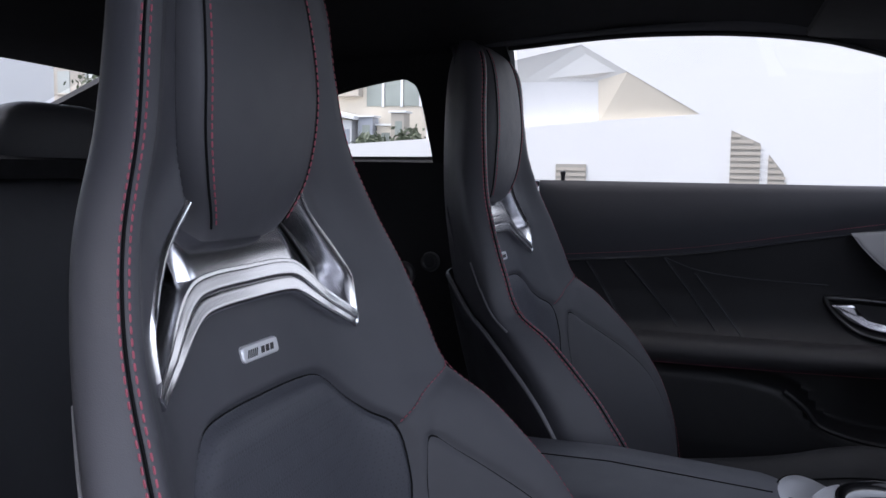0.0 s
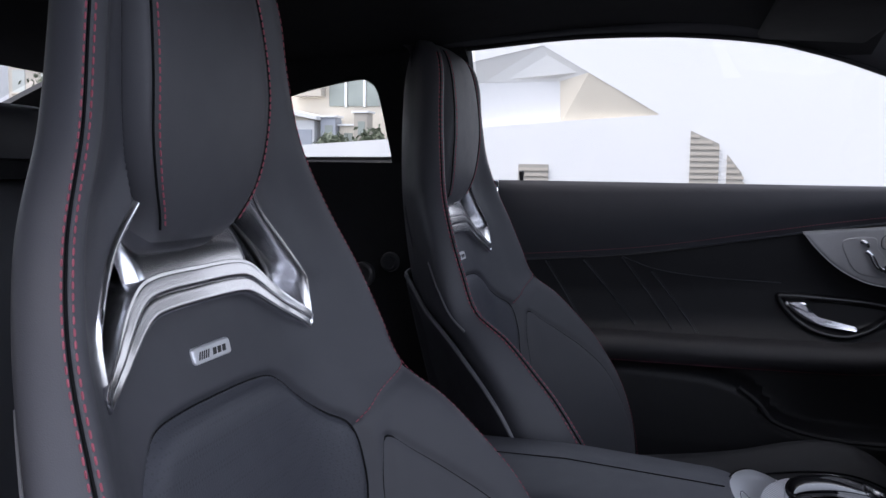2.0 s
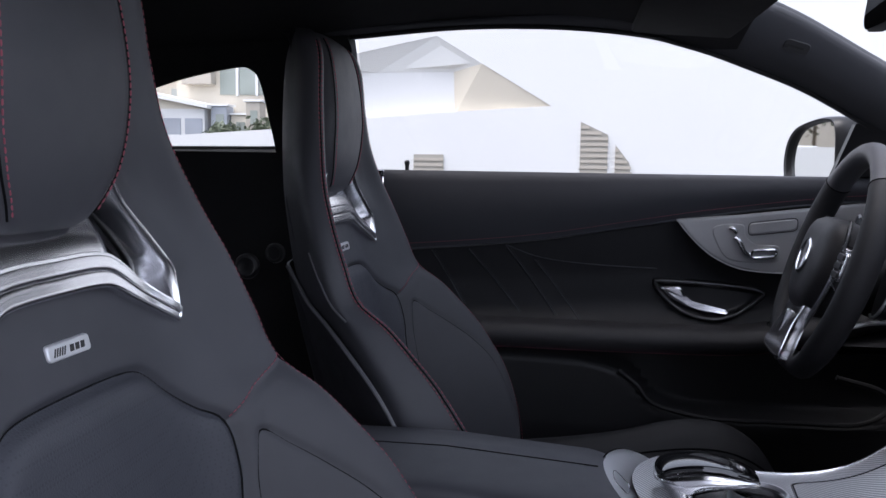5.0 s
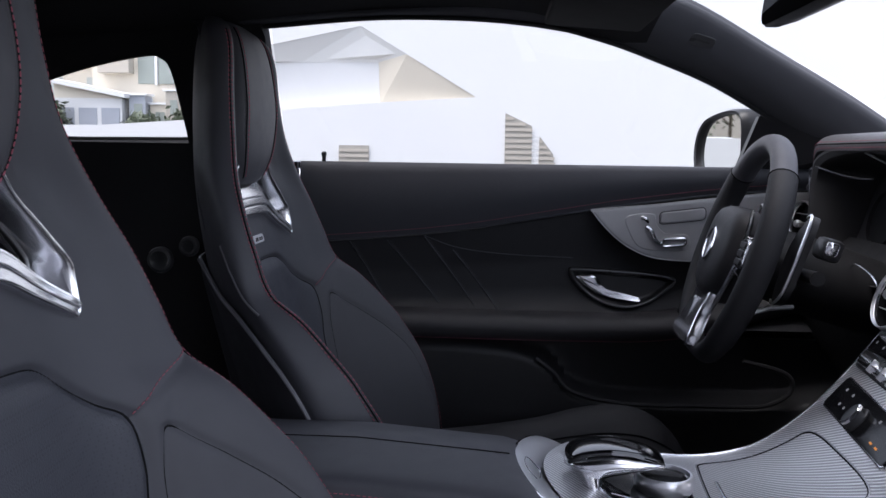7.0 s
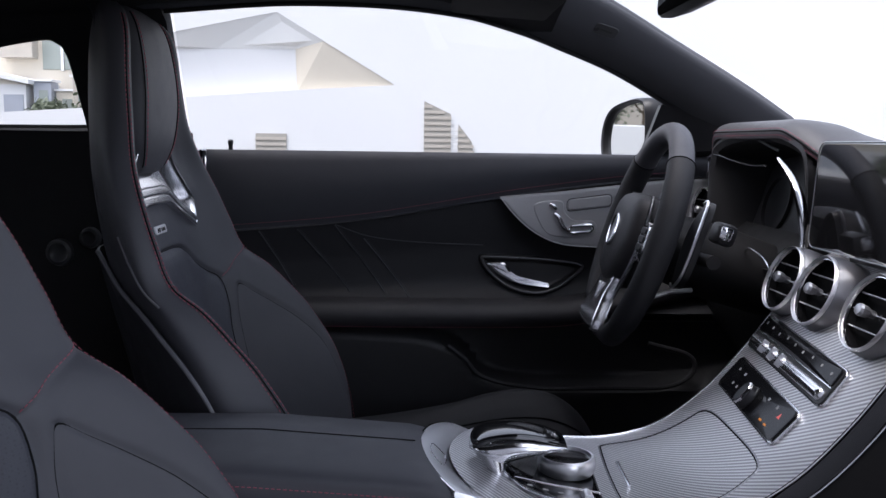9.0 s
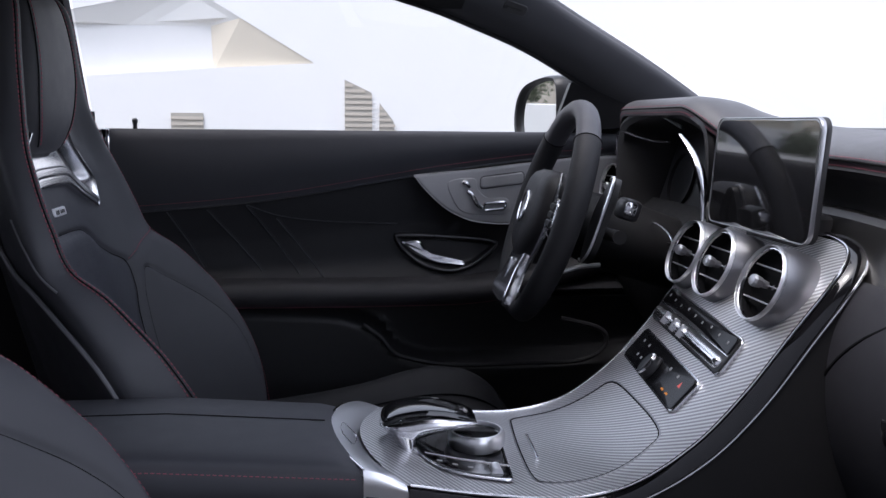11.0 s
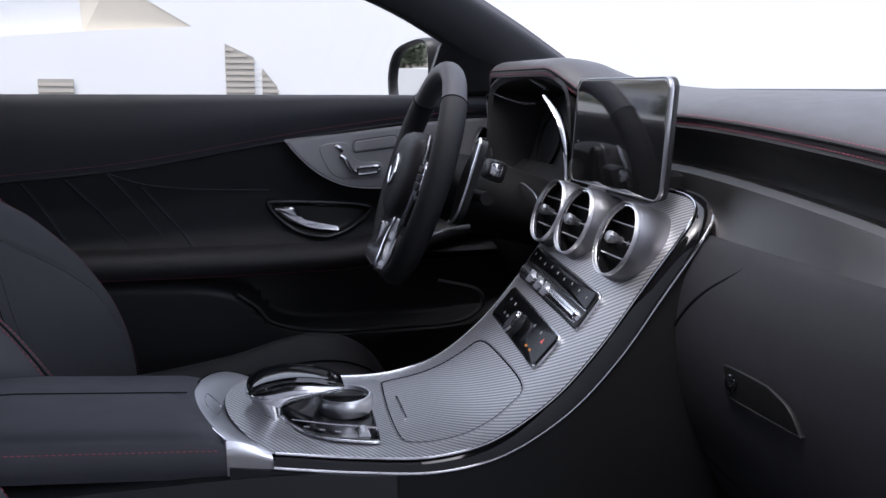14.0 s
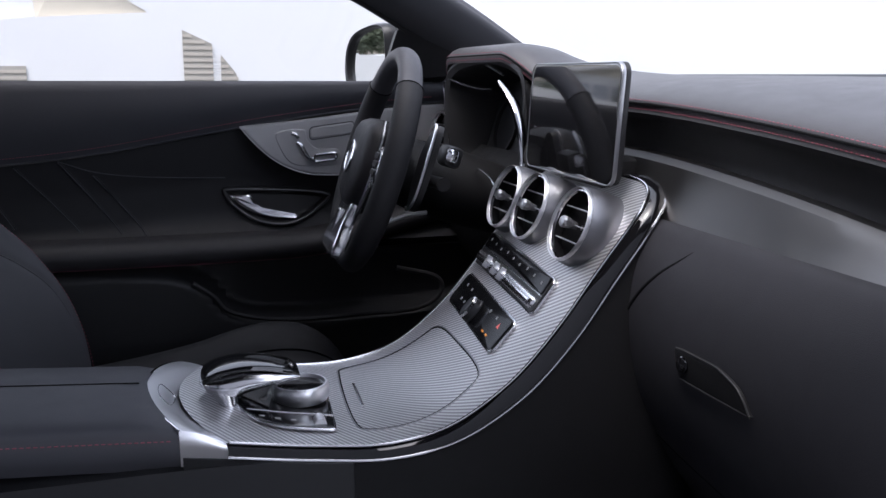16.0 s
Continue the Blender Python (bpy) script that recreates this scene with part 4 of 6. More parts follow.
part("bowl_rim", tube([dpt(q.x, sy(q.x, q.y) - 0.010, q.y) for q in inset(sc, 0.001)], 0.0030, 8, closed=True), RIM_GREY, scoop, "dark grey rim")
cres = [tuple(p)[:2] for p in spline([(0.206, 0.766, 0), (0.225, 0.768, 0), (0.2445, 0.767, 0), (0.257, 0.749, 0), (0.285, 0.733, 0), (0.310, 0.727, 0), (0.331, 0.7245, 0), (0.329, 0.721, 0), (0.300, 0.7205, 0), (0.272, 0.725, 0), (0.248, 0.733, 0), (0.228, 0.744, 0), (0.213, 0.757, 0)], 4, closed=True)]
part("release_handle", plate(cres, lambda a, b, h: dpt(a, sy(a, b) - 0.002 - h, b), 0.010, 0.0042), CHROME, scoop, "chrome inner door handle")
lk = part("lock_button", box(dpt(0.413, 1.655, 0.705), (0.03, 0.012, 0.016), 0.004), PIANO, door, "small black switch with a bright edge")
part("switch_edge", tube([dpt(0.402, 1.648, 0.712), dpt(0.414, 1.648, 0.7145), dpt(0.425, 1.648, 0.712)], 0.0015, 6), BRIGHT, lk)
pin = part("lock_pin", disc(dpt(-0.287, 1.672, 0.978), (0, 0, 1), [(0, 0.004), (0.012, 0.004), (0.015, 0.0052), (0.020, 0.0052), (0.0225, 0.003)], 14, up=(1, 0, 0)), HARD_PLASTIC, door, "black lock pin")
part("door_skin", box(dpt(0.20, 1.745, 0.63), (1.12, 0.03, 0.68), 0.01), CAR_PAINT, door, "black painted outer skin")
# shut face behind the lining
part("shut_face", box(dpt(-0.352, 1.70, 0.68), (0.012, 0.09, 0.60), 0.003), ALU_DARK, door, "metal door end")
part("latch_plate", box(dpt(-0.336, 1.660, 0.955), (0.014, 0.014, 0.052), 0.003), BRIGHT, door, "bright metal strip at the door's end")
dg = thing("window_far_door", "clear side window of the driver's door", "window", kind="structure")
gr = [[Vector((x, side(z) + 0.018, z)) for z in np.linspace(0.97, max(0.985, wtop(x) - 0.001), 4)] for x in np.linspace(-0.36, 0.60, 20)]
part("pane", grid(gr), GLASS, dg, "clear glass pane").visible_shadow = False

# exterior mirror
mir = thing("door_mirror", "black exterior mirror on the driver's door", "wing mirror", (0.57, 1.83, 0.99))
MO = Vector(mir.location)
mo = [(0.488, 0.985), (0.487, 1.02), (0.497, 1.055), (0.52, 1.080), (0.56, 1.093), (0.61, 1.098), (0.638, 1.085), (0.645, 1.03), (0.64, 0.97), (0.60, 0.945), (0.53, 0.945), (0.498, 0.962)]
mp = spline([(a, b, 0) for a, b in mo], 5, closed=True)
rings = []
mc = Vector((0.565, 1.02, 0))
for h, kk in ((0.002, 0.86), (-0.010, 0.90), (-0.012, 0.95), (-0.004, 0.99), (0.004, 1.0), (0.02, 1.0), (0.05, 0.95), (0.08, 0.80), (0.10, 0.5), (0.105, 0.1)):
    rings.append([Vector((0.515 + (mc.x + (p.x - mc.x) * kk - 0.488) * 0.30 + h * 1.0, 1.96 - (mc.x + (p.x - mc.x) * kk - 0.488) * 1.35, mc.y + (p.y - mc.y) * kk)) - MO for p in mp])
part("housing", loft(rings), HARD_PLASTIC, mir)
ring0 = [q + Vector((-0.0015, 0, 0)) for q in rings[0]]
part("mirror_glass", (ring0, [tuple(range(len(ring0)))]), MIRROR, mir, "mirror glass", smooth=False)
mir.location.x -= 0.021
part("foot", box(Vector((0.62, 1.77, 0.985)) - MO, (0.10, 0.16, 0.05), 0.015), CAR_PAINT, mir)
tri = [Vector((0.52, 1.615, 1.075)), Vector((0.50, 1.672, 0.978)), Vector((0.70, 1.672, 0.978)), Vector((0.70, 1.62, 1.0)), Vector((0.66, 1.615, 1.065)), Vector((0.60, 1.60, 1.085))]
tg = thing("mirror_triangle", "black triangular cover in the corner of the side window", "trim", kind="structure")
part("cover", loft([tri, [p + Vector((0, 0.02, 0)) for p in tri]]), HARD_PLASTIC, tg, smooth=False)


# ---- dashboard ----
dash = thing("dashboard", "black leather dashboard with red seam and dark metal trim strip", "dashboard", (0.80, CY, 0.60))
BO = Vector(dash.location)


def b_(x, y, z):
    return Vector((x, y, z)) - BO


def drop(y):
    """How much the dash sinks towards the passenger's end."""
    return ip(y, [0.24, 0.48, 0.65, 0.85, 1.05], [-0.052, -0.030, -0.014, -0.002, 0.0])


def hood_rise(y):
    return math.exp(-max(0, abs(y - 1.36) - 0.125) ** 2 / (2 * 0.065 ** 2))


# soft top
rows = []
for y in np.linspace(0.26, 1.64, 70):
    d = drop(y)
    hood = hood_rise(y)
    hz = 0.060 * hood
    end = 0.02 * max(0, (y - 1.52) / 0.12) ** 2
    prof = [(1.07, 0.975), (0.95, 0.990), (0.82, 0.994 + 0.05 * hz + 0.4 * d), (0.72, 0.992 + 0.36 * hz + 0.7 * d), (0.662, 0.986 + 0.80 * hz + d), (0.634 - 0.03 * hood, 0.977 + 1.05 * hz + d), (0.622 - 0.04 * hood, 0.966 + 1.0 * hz + d), (0.623 - 0.04 * hood, 0.956 + 0.95 * hz + d)]
    rows.append([b_(p.x, y, p.y - end) for p in spline([(a, b, 0) for a, b in prof], 6)])
top = part("dash_top", sheet(rows, -0.012), DASH_TOP_LIT, dash, "black leather dash top, paled for windscreen light")
seam_pts = [b_(0.6218 - 0.04 * hood_rise(y) - 0.0006, y, 0.9635 + drop(y) + 0.060 * hood_rise(y)) for y in np.linspace(0.28, 1.55, 120)]
part("stitching", stitches([p + Vector((0, 0, 0.004)) for p in seam_pts], 0.0056, 0.0038, 0.00045), RED, top, "red stitching")
part("stitching", stitches([p + Vector((0.0004, 0, -0.006)) for p in seam_pts], 0.0056, 0.0038, 0.00045), RED, top, "red stitching")
part("seam", tube(seam_pts, 0.0014, 5), THREAD_AND_SHADE, top)

# face under the seam, trim strip, lower dash and glove box on the passenger's side
rows, strip, low = [], [], []
for y in np.linspace(0.26, 1.12, 44):
    d = drop(y)
    rows.append([b_(p.x, y, p.y) for p in spline([(0.624, 0.958 + d, 0), (0.640, 0.945 + d, 0), (0.652, 0.92 + 1.1 * d, 0), (0.650, 0.902 + 1.25 * d, 0)], 5)])
    a, b = 0.900 + 1.25 * d, 0.842 + 0.02 * d
    strip.append([b_(x_, y, z_) for x_, z_ in ((0.655, a + 0.004), (0.634, a + 0.003), (0.6315, a), (0.626, a * 0.75 + b * 0.25), (0.621, (a + b) / 2), (0.6155, a * 0.25 + b * 0.75), (0.6095, b), (0.611, b - 0.003), (0.625, b - 0.004))])
    e = ip(y, [0.26, 0.6, 0.80, 1.12], [0.0, 0.0, 0.0, 0.05])
    low.append([b_(p.x, y, p.y) for p in spline([(0.616, b - 0.004, 0), (0.600, b - 0.012, 0), (0.580 + e * 0.2, 0.79, 0), (0.574 + e * 0.3, 0.73, 0), (0.590 + e, 0.66, 0), (0.632 + e, 0.58, 0), (0.70, 0.50, 0), (0.76, 0.42, 0)], 6)])
# darker material than the dash leather paints in the shade under the seam's overhang
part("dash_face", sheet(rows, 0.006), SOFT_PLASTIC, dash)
st = part("trim_strip", sheet(strip, 0.006), STRIP, dash, "grey satin metal trim strip", angle=15)
# black bead: the gap, with the shadow line below the strip painted in
part("strip_gap", tube([r[7] + Vector((-0.0055, 0, -0.0005)) for r in strip], 0.0026, 6), THREAD_AND_SHADE, st, "black bead for the gap and shadow line under the strip")
part("strip_edge", tube([r[1] + Vector((-0.0008, 0, 0.0006)) for r in strip], 0.0011, 6), CHROME, st, "fine bright edge")
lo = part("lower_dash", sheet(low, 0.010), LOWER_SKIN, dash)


def low_at(y, z, out):
    d = drop(y)
    b = 0.842 + 0.02 * d
    e = ip(y, [0.26, 0.6, 0.80, 1.12], [0.0, 0.0, 0.0, 0.05])
    pr = spline([(0.616, b - 0.004, 0), (0.600, b - 0.012, 0), (0.580 + e * 0.2, 0.79, 0), (0.574 + e * 0.3, 0.73, 0), (0.590 + e, 0.66, 0), (0.632 + e, 0.58, 0), (0.70, 0.50, 0), (0.76, 0.42, 0)], 6)
    x = float(np.interp(-z, [-p.y for p in pr], [p.x for p in pr]))
    return b_(x - out - 0.0102, y, z)


# glove box lid
gl_out = [tuple(p)[:2] for p in spline([(0.694, 0.838, 0), (0.720, 0.818, 0), (0.747, 0.798, 0), (0.775, 0.770, 0), (0.792, 0.742, 0), (0.793, 0.70, 0), (0.785, 0.62, 0)], 6)] + [(0.60, 0.575), (0.45, 0.575), (0.33, 0.59)] + [(0.31, 0.68), (0.31, 0.78), (0.33, 0.836)] + [(0.45, 0.838), (0.60, 0.838)]
part("glovebox_gap", tube([low_at(p.x, p.y, -0.0002) for p in even([Vector((q[0], q[1], 0)) for q in gl_out], 0.01, True)], 0.0019, 6, closed=True), THREAD_AND_SHADE, lo, "gap round the glove box lid")
latch_outline = [(0.687, 0.740, 0), (0.680, 0.743, 0), (0.630, 0.744, 0), (0.618, 0.743, 0), (0.592, 0.735, 0), (0.578, 0.719, 0), (0.584, 0.716, 0), (0.670, 0.714, 0), (0.680, 0.717, 0), (0.686, 0.730, 0)]
gh = part("glovebox_latch", plate([tuple(p)[:2] for p in spline(latch_outline, 5, closed=True)], lambda a, b, h: low_at(a, b, h), 0.004, 0.002), BLACK_PLASTIC, lo, "black glove box latch")
part("latch_rim", tube([low_at(p.x, p.y, 0.0036) for p in spline(latch_outline, 5, closed=True)], 0.0011, 6, closed=True), SOFT_PLASTIC, gh)
part("latch_lock", disc(low_at(0.673, 0.730, 0.003), (-1, -0.1, 0.1), [(0, 0.008), (0.003, 0.008), (0.004, 0.006)], 20), PIANO, gh)

# driver's side lower dash and instrument hood
rows = []
for y in np.linspace(1.09, 1.66, 24):
    rows.append([b_(p.x, y, p.y) for p in spline([(0.66, 0.86, 0), (0.62, 0.82, 0), (0.63, 0.76, 0), (0.66, 0.68, 0), (0.72, 0.60, 0), (0.80, 0.50, 0)], 5)])
part("knee_panel", sheet(rows, 0.012), BLACK_PLASTIC, dash)
hood = part("instrument_hood", loft([[b_(x, 1.337 + s * w, 0.905 + zz) for s, zz in [(p.x, p.y) for p in spline([(-1, -0.07, 0), (-1.02, 0.0, 0), (-0.97, 0.075 * q, 0), (-0.8, 0.102 * q, 0), (-0.3, 0.118 * q, 0), (0.3, 0.118 * q, 0), (0.8, 0.104 * q, 0), (0.97, 0.078 * q, 0), (1.02, 0.0, 0), (1, -0.07, 0), (0.5, -0.085, 0), (-0.5, -0.085, 0)], 4, closed=True)]] for x, w, q in ((0.588, 0.195, 1.0), (0.586, 0.190, 0.95), (0.592, 0.182, 0.88), (0.64, 0.170, 0.80), (0.69, 0.160, 0.70))], cap=False), SOFT_PLASTIC, dash, "black hood over the instruments")
cl = part("instrument_panel", plate([tuple(p)[:2] for p in spline([(1.175, 0.845, 0), (1.165, 0.90, 0), (1.19, 0.955, 0), (1.25, 0.985, 0), (1.34, 0.992, 0), (1.43, 0.985, 0), (1.50, 0.96, 0), (1.515, 0.90, 0), (1.49, 0.84, 0), (1.34, 0.825, 0)], 5, closed=True)], lambda a, b, h: b_(0.675 - h + (b - 0.9) * 0.25, a, b), 0.004, 0.002), HARD_PLASTIC, dash, "dark instrument panel, switched off")
part("hood_back", box(b_(0.715, 1.34, 0.882), (0.02, 0.42, 0.22), 0.004), SOFT_PLASTIC, dash)
for cy_, r in ((1.245, 0.050), (1.43, 0.050)):
    part("gauge_ring", disc(b_(0.672, cy_, 0.905), (-1, 0, 0.25), [(0, r), (0.006, r), (0.006, r - 0.003), (0.0, r - 0.004)], 40), HARD_PLASTIC, cl)
mk = []
for i in range(9):
    a = radians(200 - i * 27)
    mk.append(box(b_(0.667 + 0.24 * 0.04 * math.sin(a) , 1.245 + 0.040 * math.cos(a), 0.905 + 0.040 * math.sin(a)), (0.001, 0.003, 0.005), 0))
part("gauge_marks", join(*mk), SYMBOL, cl, "faint gauge marks")
# bright edges of the instrument hood
lip = [(0.594, 1.520, 0.870), (0.592, 1.537, 0.92), (0.590, 1.545, 0.968), (0.589, 1.535, 0.984), (0.589, 1.50, 0.985), (0.590, 1.42, 0.976), (0.592, 1.35, 0.971), (0.594, 1.30, 0.972)]
part("hood_edge", tube([b_(*p) for p in spline(lip, 6)], 0.0016, 6), CHROME, hood, "fine bright edge")
arc = [(0.560, 1.175, 0.985), (0.566, 1.150, 0.965), (0.572, 1.130, 0.935), (0.575, 1.118, 0.90), (0.574, 1.112, 0.865), (0.570, 1.112, 0.845)]
k = 5 * 8 + 1
part("hood_arc", tube([b_(*p) for p in spline(arc, 8)], [0.0015 + 0.0065 * math.sin(math.pi * (0.06 + 0.9 * i / (k - 1))) for i in range(k)], 10, flat=0.55), BRIGHT, hood, "polished arc beside the instruments")
low_edge = [(0.565, 1.30, 0.835), (0.560, 1.268, 0.848), (0.558, 1.25, 0.852), (0.556, 1.20, 0.846), (0.552, 1.165, 0.835), (0.546, 1.145, 0.815)]
part("hood_edge", tube([b_(*p) for p in spline(low_edge, 6)], 0.0018, 6), CHROME, hood, "fine bright edge")
part("inner_hood", tube([b_(*p) for p in spline([(0.60, 1.50, 0.992), (0.600, 1.49, 1.012), (0.598, 1.45, 1.020), (0.598, 1.36, 1.014), (0.602, 1.27, 0.994)], 6)], 0.003, 6), SOFT_PLASTIC, hood)


def round_vent(c, axis, r, parent, rot=0.0):
    """A round air nozzle: bright ring, dark throat, slats and a knob."""
    a = Vector(axis).normalized()
    c = Vector(c)
    vent = part("air_vent", disc(c, a, [(-0.012, r * 1.065), (0.001, r * 1.068), (0.0042, r * 1.058), (0.0056, r * 1.035), (0.0048, r * 1.012), (0.0015, r * 1.0)], 56, cap=False), SATIN, parent, "round air vent with satin chrome ring")
    part("throat", disc(c, a, [(0.0012, r * 1.0), (-0.003, r * 0.975), (-0.012, r * 0.95), (-0.0135, r * 0.5), (-0.0135, 0.003)], 40, cap=False), THREAD_AND_SHADE, vent, "black throat")
    part("inner_ring", disc(c, a, [(0.0005, r * 0.992), (0.0022, r * 0.978), (0.0022, r * 0.962), (-0.001, r * 0.950)], 48, cap=False), BRIGHT, vent, "polished inner ring")
    s = a.cross(Vector((0, 0, 1))).normalized()
    w = s.cross(a)
    for q in (-0.46, 0.0, 0.46):
        L = r * 0.94 * math.sqrt(1 - q * q)
        m = Matrix((s, w, a)).transposed()
        part("slat", box(c + w * q * r - a * 0.005, (2 * L, 0.0017, 0.005), 0.0006, m.to_4x4(), 1), SLAT, vent)
    part("knob", disc(c - a * 0.002, a, [(-0.004, 0.0045), (0.003, 0.0050), (0.005, 0.0068), (0.012, 0.0078), (0.015, 0.0064), (0.0155, 0.002)], 9, sx=1.0, sy=0.9), SLAT, vent, "faceted satin silver vent knob", smooth=False)
    return vent


round_vent(b_(0.596, 1.585, 0.883), (-1, -0.12, 0.12), 0.040, dash)
# central display standing on the dash
scr = thing("display_screen", "free-standing black display screen with bright rim, switched off", "screen", (0.585, 0.960, 0.86))
SO = Vector(scr.location)


def sp_(a, b, h):
    return Vector((0.572 - h + (b - 0.935) * 0.06, a, b)) - SO


so = rrect(0.248, 0.134, 0.015, 6, (0.966, 0.941))
part("housing", plate(so, lambda a, b, h: sp_(a, b, h - 0.010), 0.008, 0.003), HARD_PLASTIC, scr)
part("rim", plate(so, lambda a, b, h: sp_(a, b, h - 0.004), 0.005, 0.0008, hole=rrect(0.2450, 0.1310, 0.0135, 6, (0.966, 0.941))), ALU, scr, "bright metal rim")
part("glass", plate(rrect(0.2452, 0.1312, 0.0136, 6, (0.966, 0.941)), lambda a, b, h: sp_(a, b, h - 0.003), 0.0035, 0.0006), SCREEN_GLASS, scr, "glossy black glass")
part("stand", box(Vector((0.612, 0.958, 0.870)) - SO, (0.05, 0.14, 0.06), 0.012), SOFT_PLASTIC, scr)
# windscreen
ws = thing("windscreen", "wide sloping windscreen", "window", kind="structure")
gr = []
for t in np.linspace(0, 1, 8):
    x, z, w = 0.36 + 0.74 * t, 1.262 - 0.275 * t, 0.54 + 0.17 * t
    gr.append([Vector((x - 0.06 * (q * q), CY + w * q, z - 0.0 * q * q)) for q in np.linspace(-1, 1, 12)])
part("pane", grid(gr), WINDSCREEN_GLASS, ws, "clear glass pane").visible_shadow = False
cowl = part("cowl", sheet([[Vector((x, y, 0.975 + (0.021 if x > 1.08 else 0))) for y in np.linspace(0.2, 1.69, 12)] for x in (1.06, 1.09, 1.11, 1.3)], (0, 0, -0.03)), HARD_PLASTIC)
tagged(cowl, "black plastic cowl below the windscreen", "cowl", kind="structure")


# ---- centre console ----
con = thing("centre_console", "centre console in ribbed silver with black surround", "centre console", (0.30, CY, FLOOR))
KO = Vector(con.location)
PRX = [(0.085, 0.654), (0.155, 0.643), (0.238, 0.631), (0.312, 0.628), (0.376, 0.643), (0.436, 0.684), (0.485, 0.737), (0.528, 0.795), (0.565, 0.842), (0.582, 0.861), (0.604, 0.880)]
CURVE = spline([(a, 0, b) for a, b in PRX], 12)
ARC = [0.0]
for a, b in zip(CURVE, CURVE[1:]):
    ARC.append(ARC[-1] + (b - a).length)
LEN = ARC[-1]


def con_at(u, y, h=0.0):
    """A point of the console's face: u metres along it, h above it."""
    i = max(1, min(len(ARC) - 1, int(np.searchsorted(ARC, u))))
    t = (u - ARC[i - 1]) / (ARC[i] - ARC[i - 1])
    p = CURVE[i - 1].lerp(CURVE[i], t)
    lo_, hi_ = max(0, i - 3), min(len(CURVE) - 1, i + 2)
    d = (CURVE[hi_] - CURVE[lo_]).normalized()
    nrm = Vector((-d.z, 0, d.x))
    crown = -0.004 * abs((y - CY) / 0.13) ** 3
    return p + nrm * (h + crown) + Vector((0, y - 0, 0)) - KO + Vector((0, 0, 0))


def u_of(x):
    return float(np.interp(x, [p.x for p in CURVE], ARC))


def half(u):
    return ip(u, [0, 0.08, 0.16, 0.23, 0.31, 0.38, LEN - 0.07, LEN - 0.035, LEN - 0.020, LEN - 0.008, LEN], [0.124, 0.125, 0.128, 0.135, 0.140, 0.144, 0.146, 0.1425, 0.136, 0.124, 0.104])


rows, uv = [], []
for w in np.linspace(0.0, 1.0, 90):
    r = []
    for q in np.linspace(-1, 1, 25):
        u0 = u_of(0.107 + 0.042 * q * q)
        u = u0 + (LEN - u0) * w
        y = CY + half(u) * q
        r.append(con_at(u, y))
        uv.append((u, y))
    rows.append(r)
geo = grid(rows)
face = part("console_face", geo, RIBBED, con, "ribbed silver fibre trim face", uv=uv)
# bright bead, piano black band and outer bead, up both sides and round the top corners
RIMLINE = spline([(u, half(u), 0) for u in np.linspace(0.07, LEN - 0.035, 34)] + [(LEN - 0.020, 0.136, 0), (LEN - 0.008, 0.124, 0), (LEN - 0.001, 0.106, 0), (LEN + 0.002, 0.080, 0), (LEN + 0.002, 0.04, 0), (LEN + 0.002, 0.0, 0)], 3)
RIMNORM = []
for i in range(len(RIMLINE)):
    d = (RIMLINE[min(i + 1, len(RIMLINE) - 1)] - RIMLINE[max(i - 1, 0)]).normalized()
    RIMNORM.append(Vector((-d.y, d.x, 0)))
for sg in (-1, 1):
    def off(i, k, h):
        p = RIMLINE[i] + RIMNORM[i] * k
        return con_at(p.x, CY + sg * p.y, h)
    count = range(len(RIMLINE))
    part("edge_bead", tube([off(i, 0.001, 0.0005) for i in count], 0.0016, 8), CHROME, con, "satin edge bead")
    rows, outb = [], []
    for i in count:
        u = RIMLINE[i].x
        ex = ip(u, [0.07, 0.45, LEN - 0.05, LEN], [0.0, 0.005, 0.006, 0.008])
        dp = ip(u, [0.07, 0.22, 0.42, LEN], [0.0, 0.0, 0.006, 0.001])
        a, b, c = off(i, 0.002, -0.002), off(i, 0.005 + ex, -0.006 - dp), off(i, 0.006 + ex, -0.0125 - dp)
        rows.append([a, a.lerp(b, 0.5) + Vector((0, 0, 0.0015)), b, c])
        outb.append(c)
    part("black_band", sheet(rows, 0.003), PIANO, con, "glossy black band")
    part("edge_bead", tube(outb, 0.0016, 8), CHROME, con, "fine bright bead")
    # flank down to the floor
    rows = []
    for u in np.linspace(0.028, LEN, 60):
        y0 = CY + sg * (half(u) + 0.0055 + ip(u, [0.07, 0.45, LEN], [0.0, 0.005, 0.003]))
        a = con_at(u, y0, -0.015 - ip(u, [0.07, 0.22, 0.42, LEN], [0.0, 0.0, 0.006, 0.001]))
        zb = FLOOR - KO.z
        rows.append([a + Vector((0, sg * 0.002 * q, (zb - a.z) * q)) + Vector((0.10 * q * max(0, (u - 0.35) / 0.35), sg * 0.02 * math.sin(math.pi * q), 0)) for q in np.linspace(0, 1, 10)])
    part("flank", sheet(rows, (0, -sg * 0.008, 0)), BLACK_PLASTIC, con, "soft black side panel")

# hatch over the cup holders
hu0, hu1 = u_of(0.289), u_of(0.428)
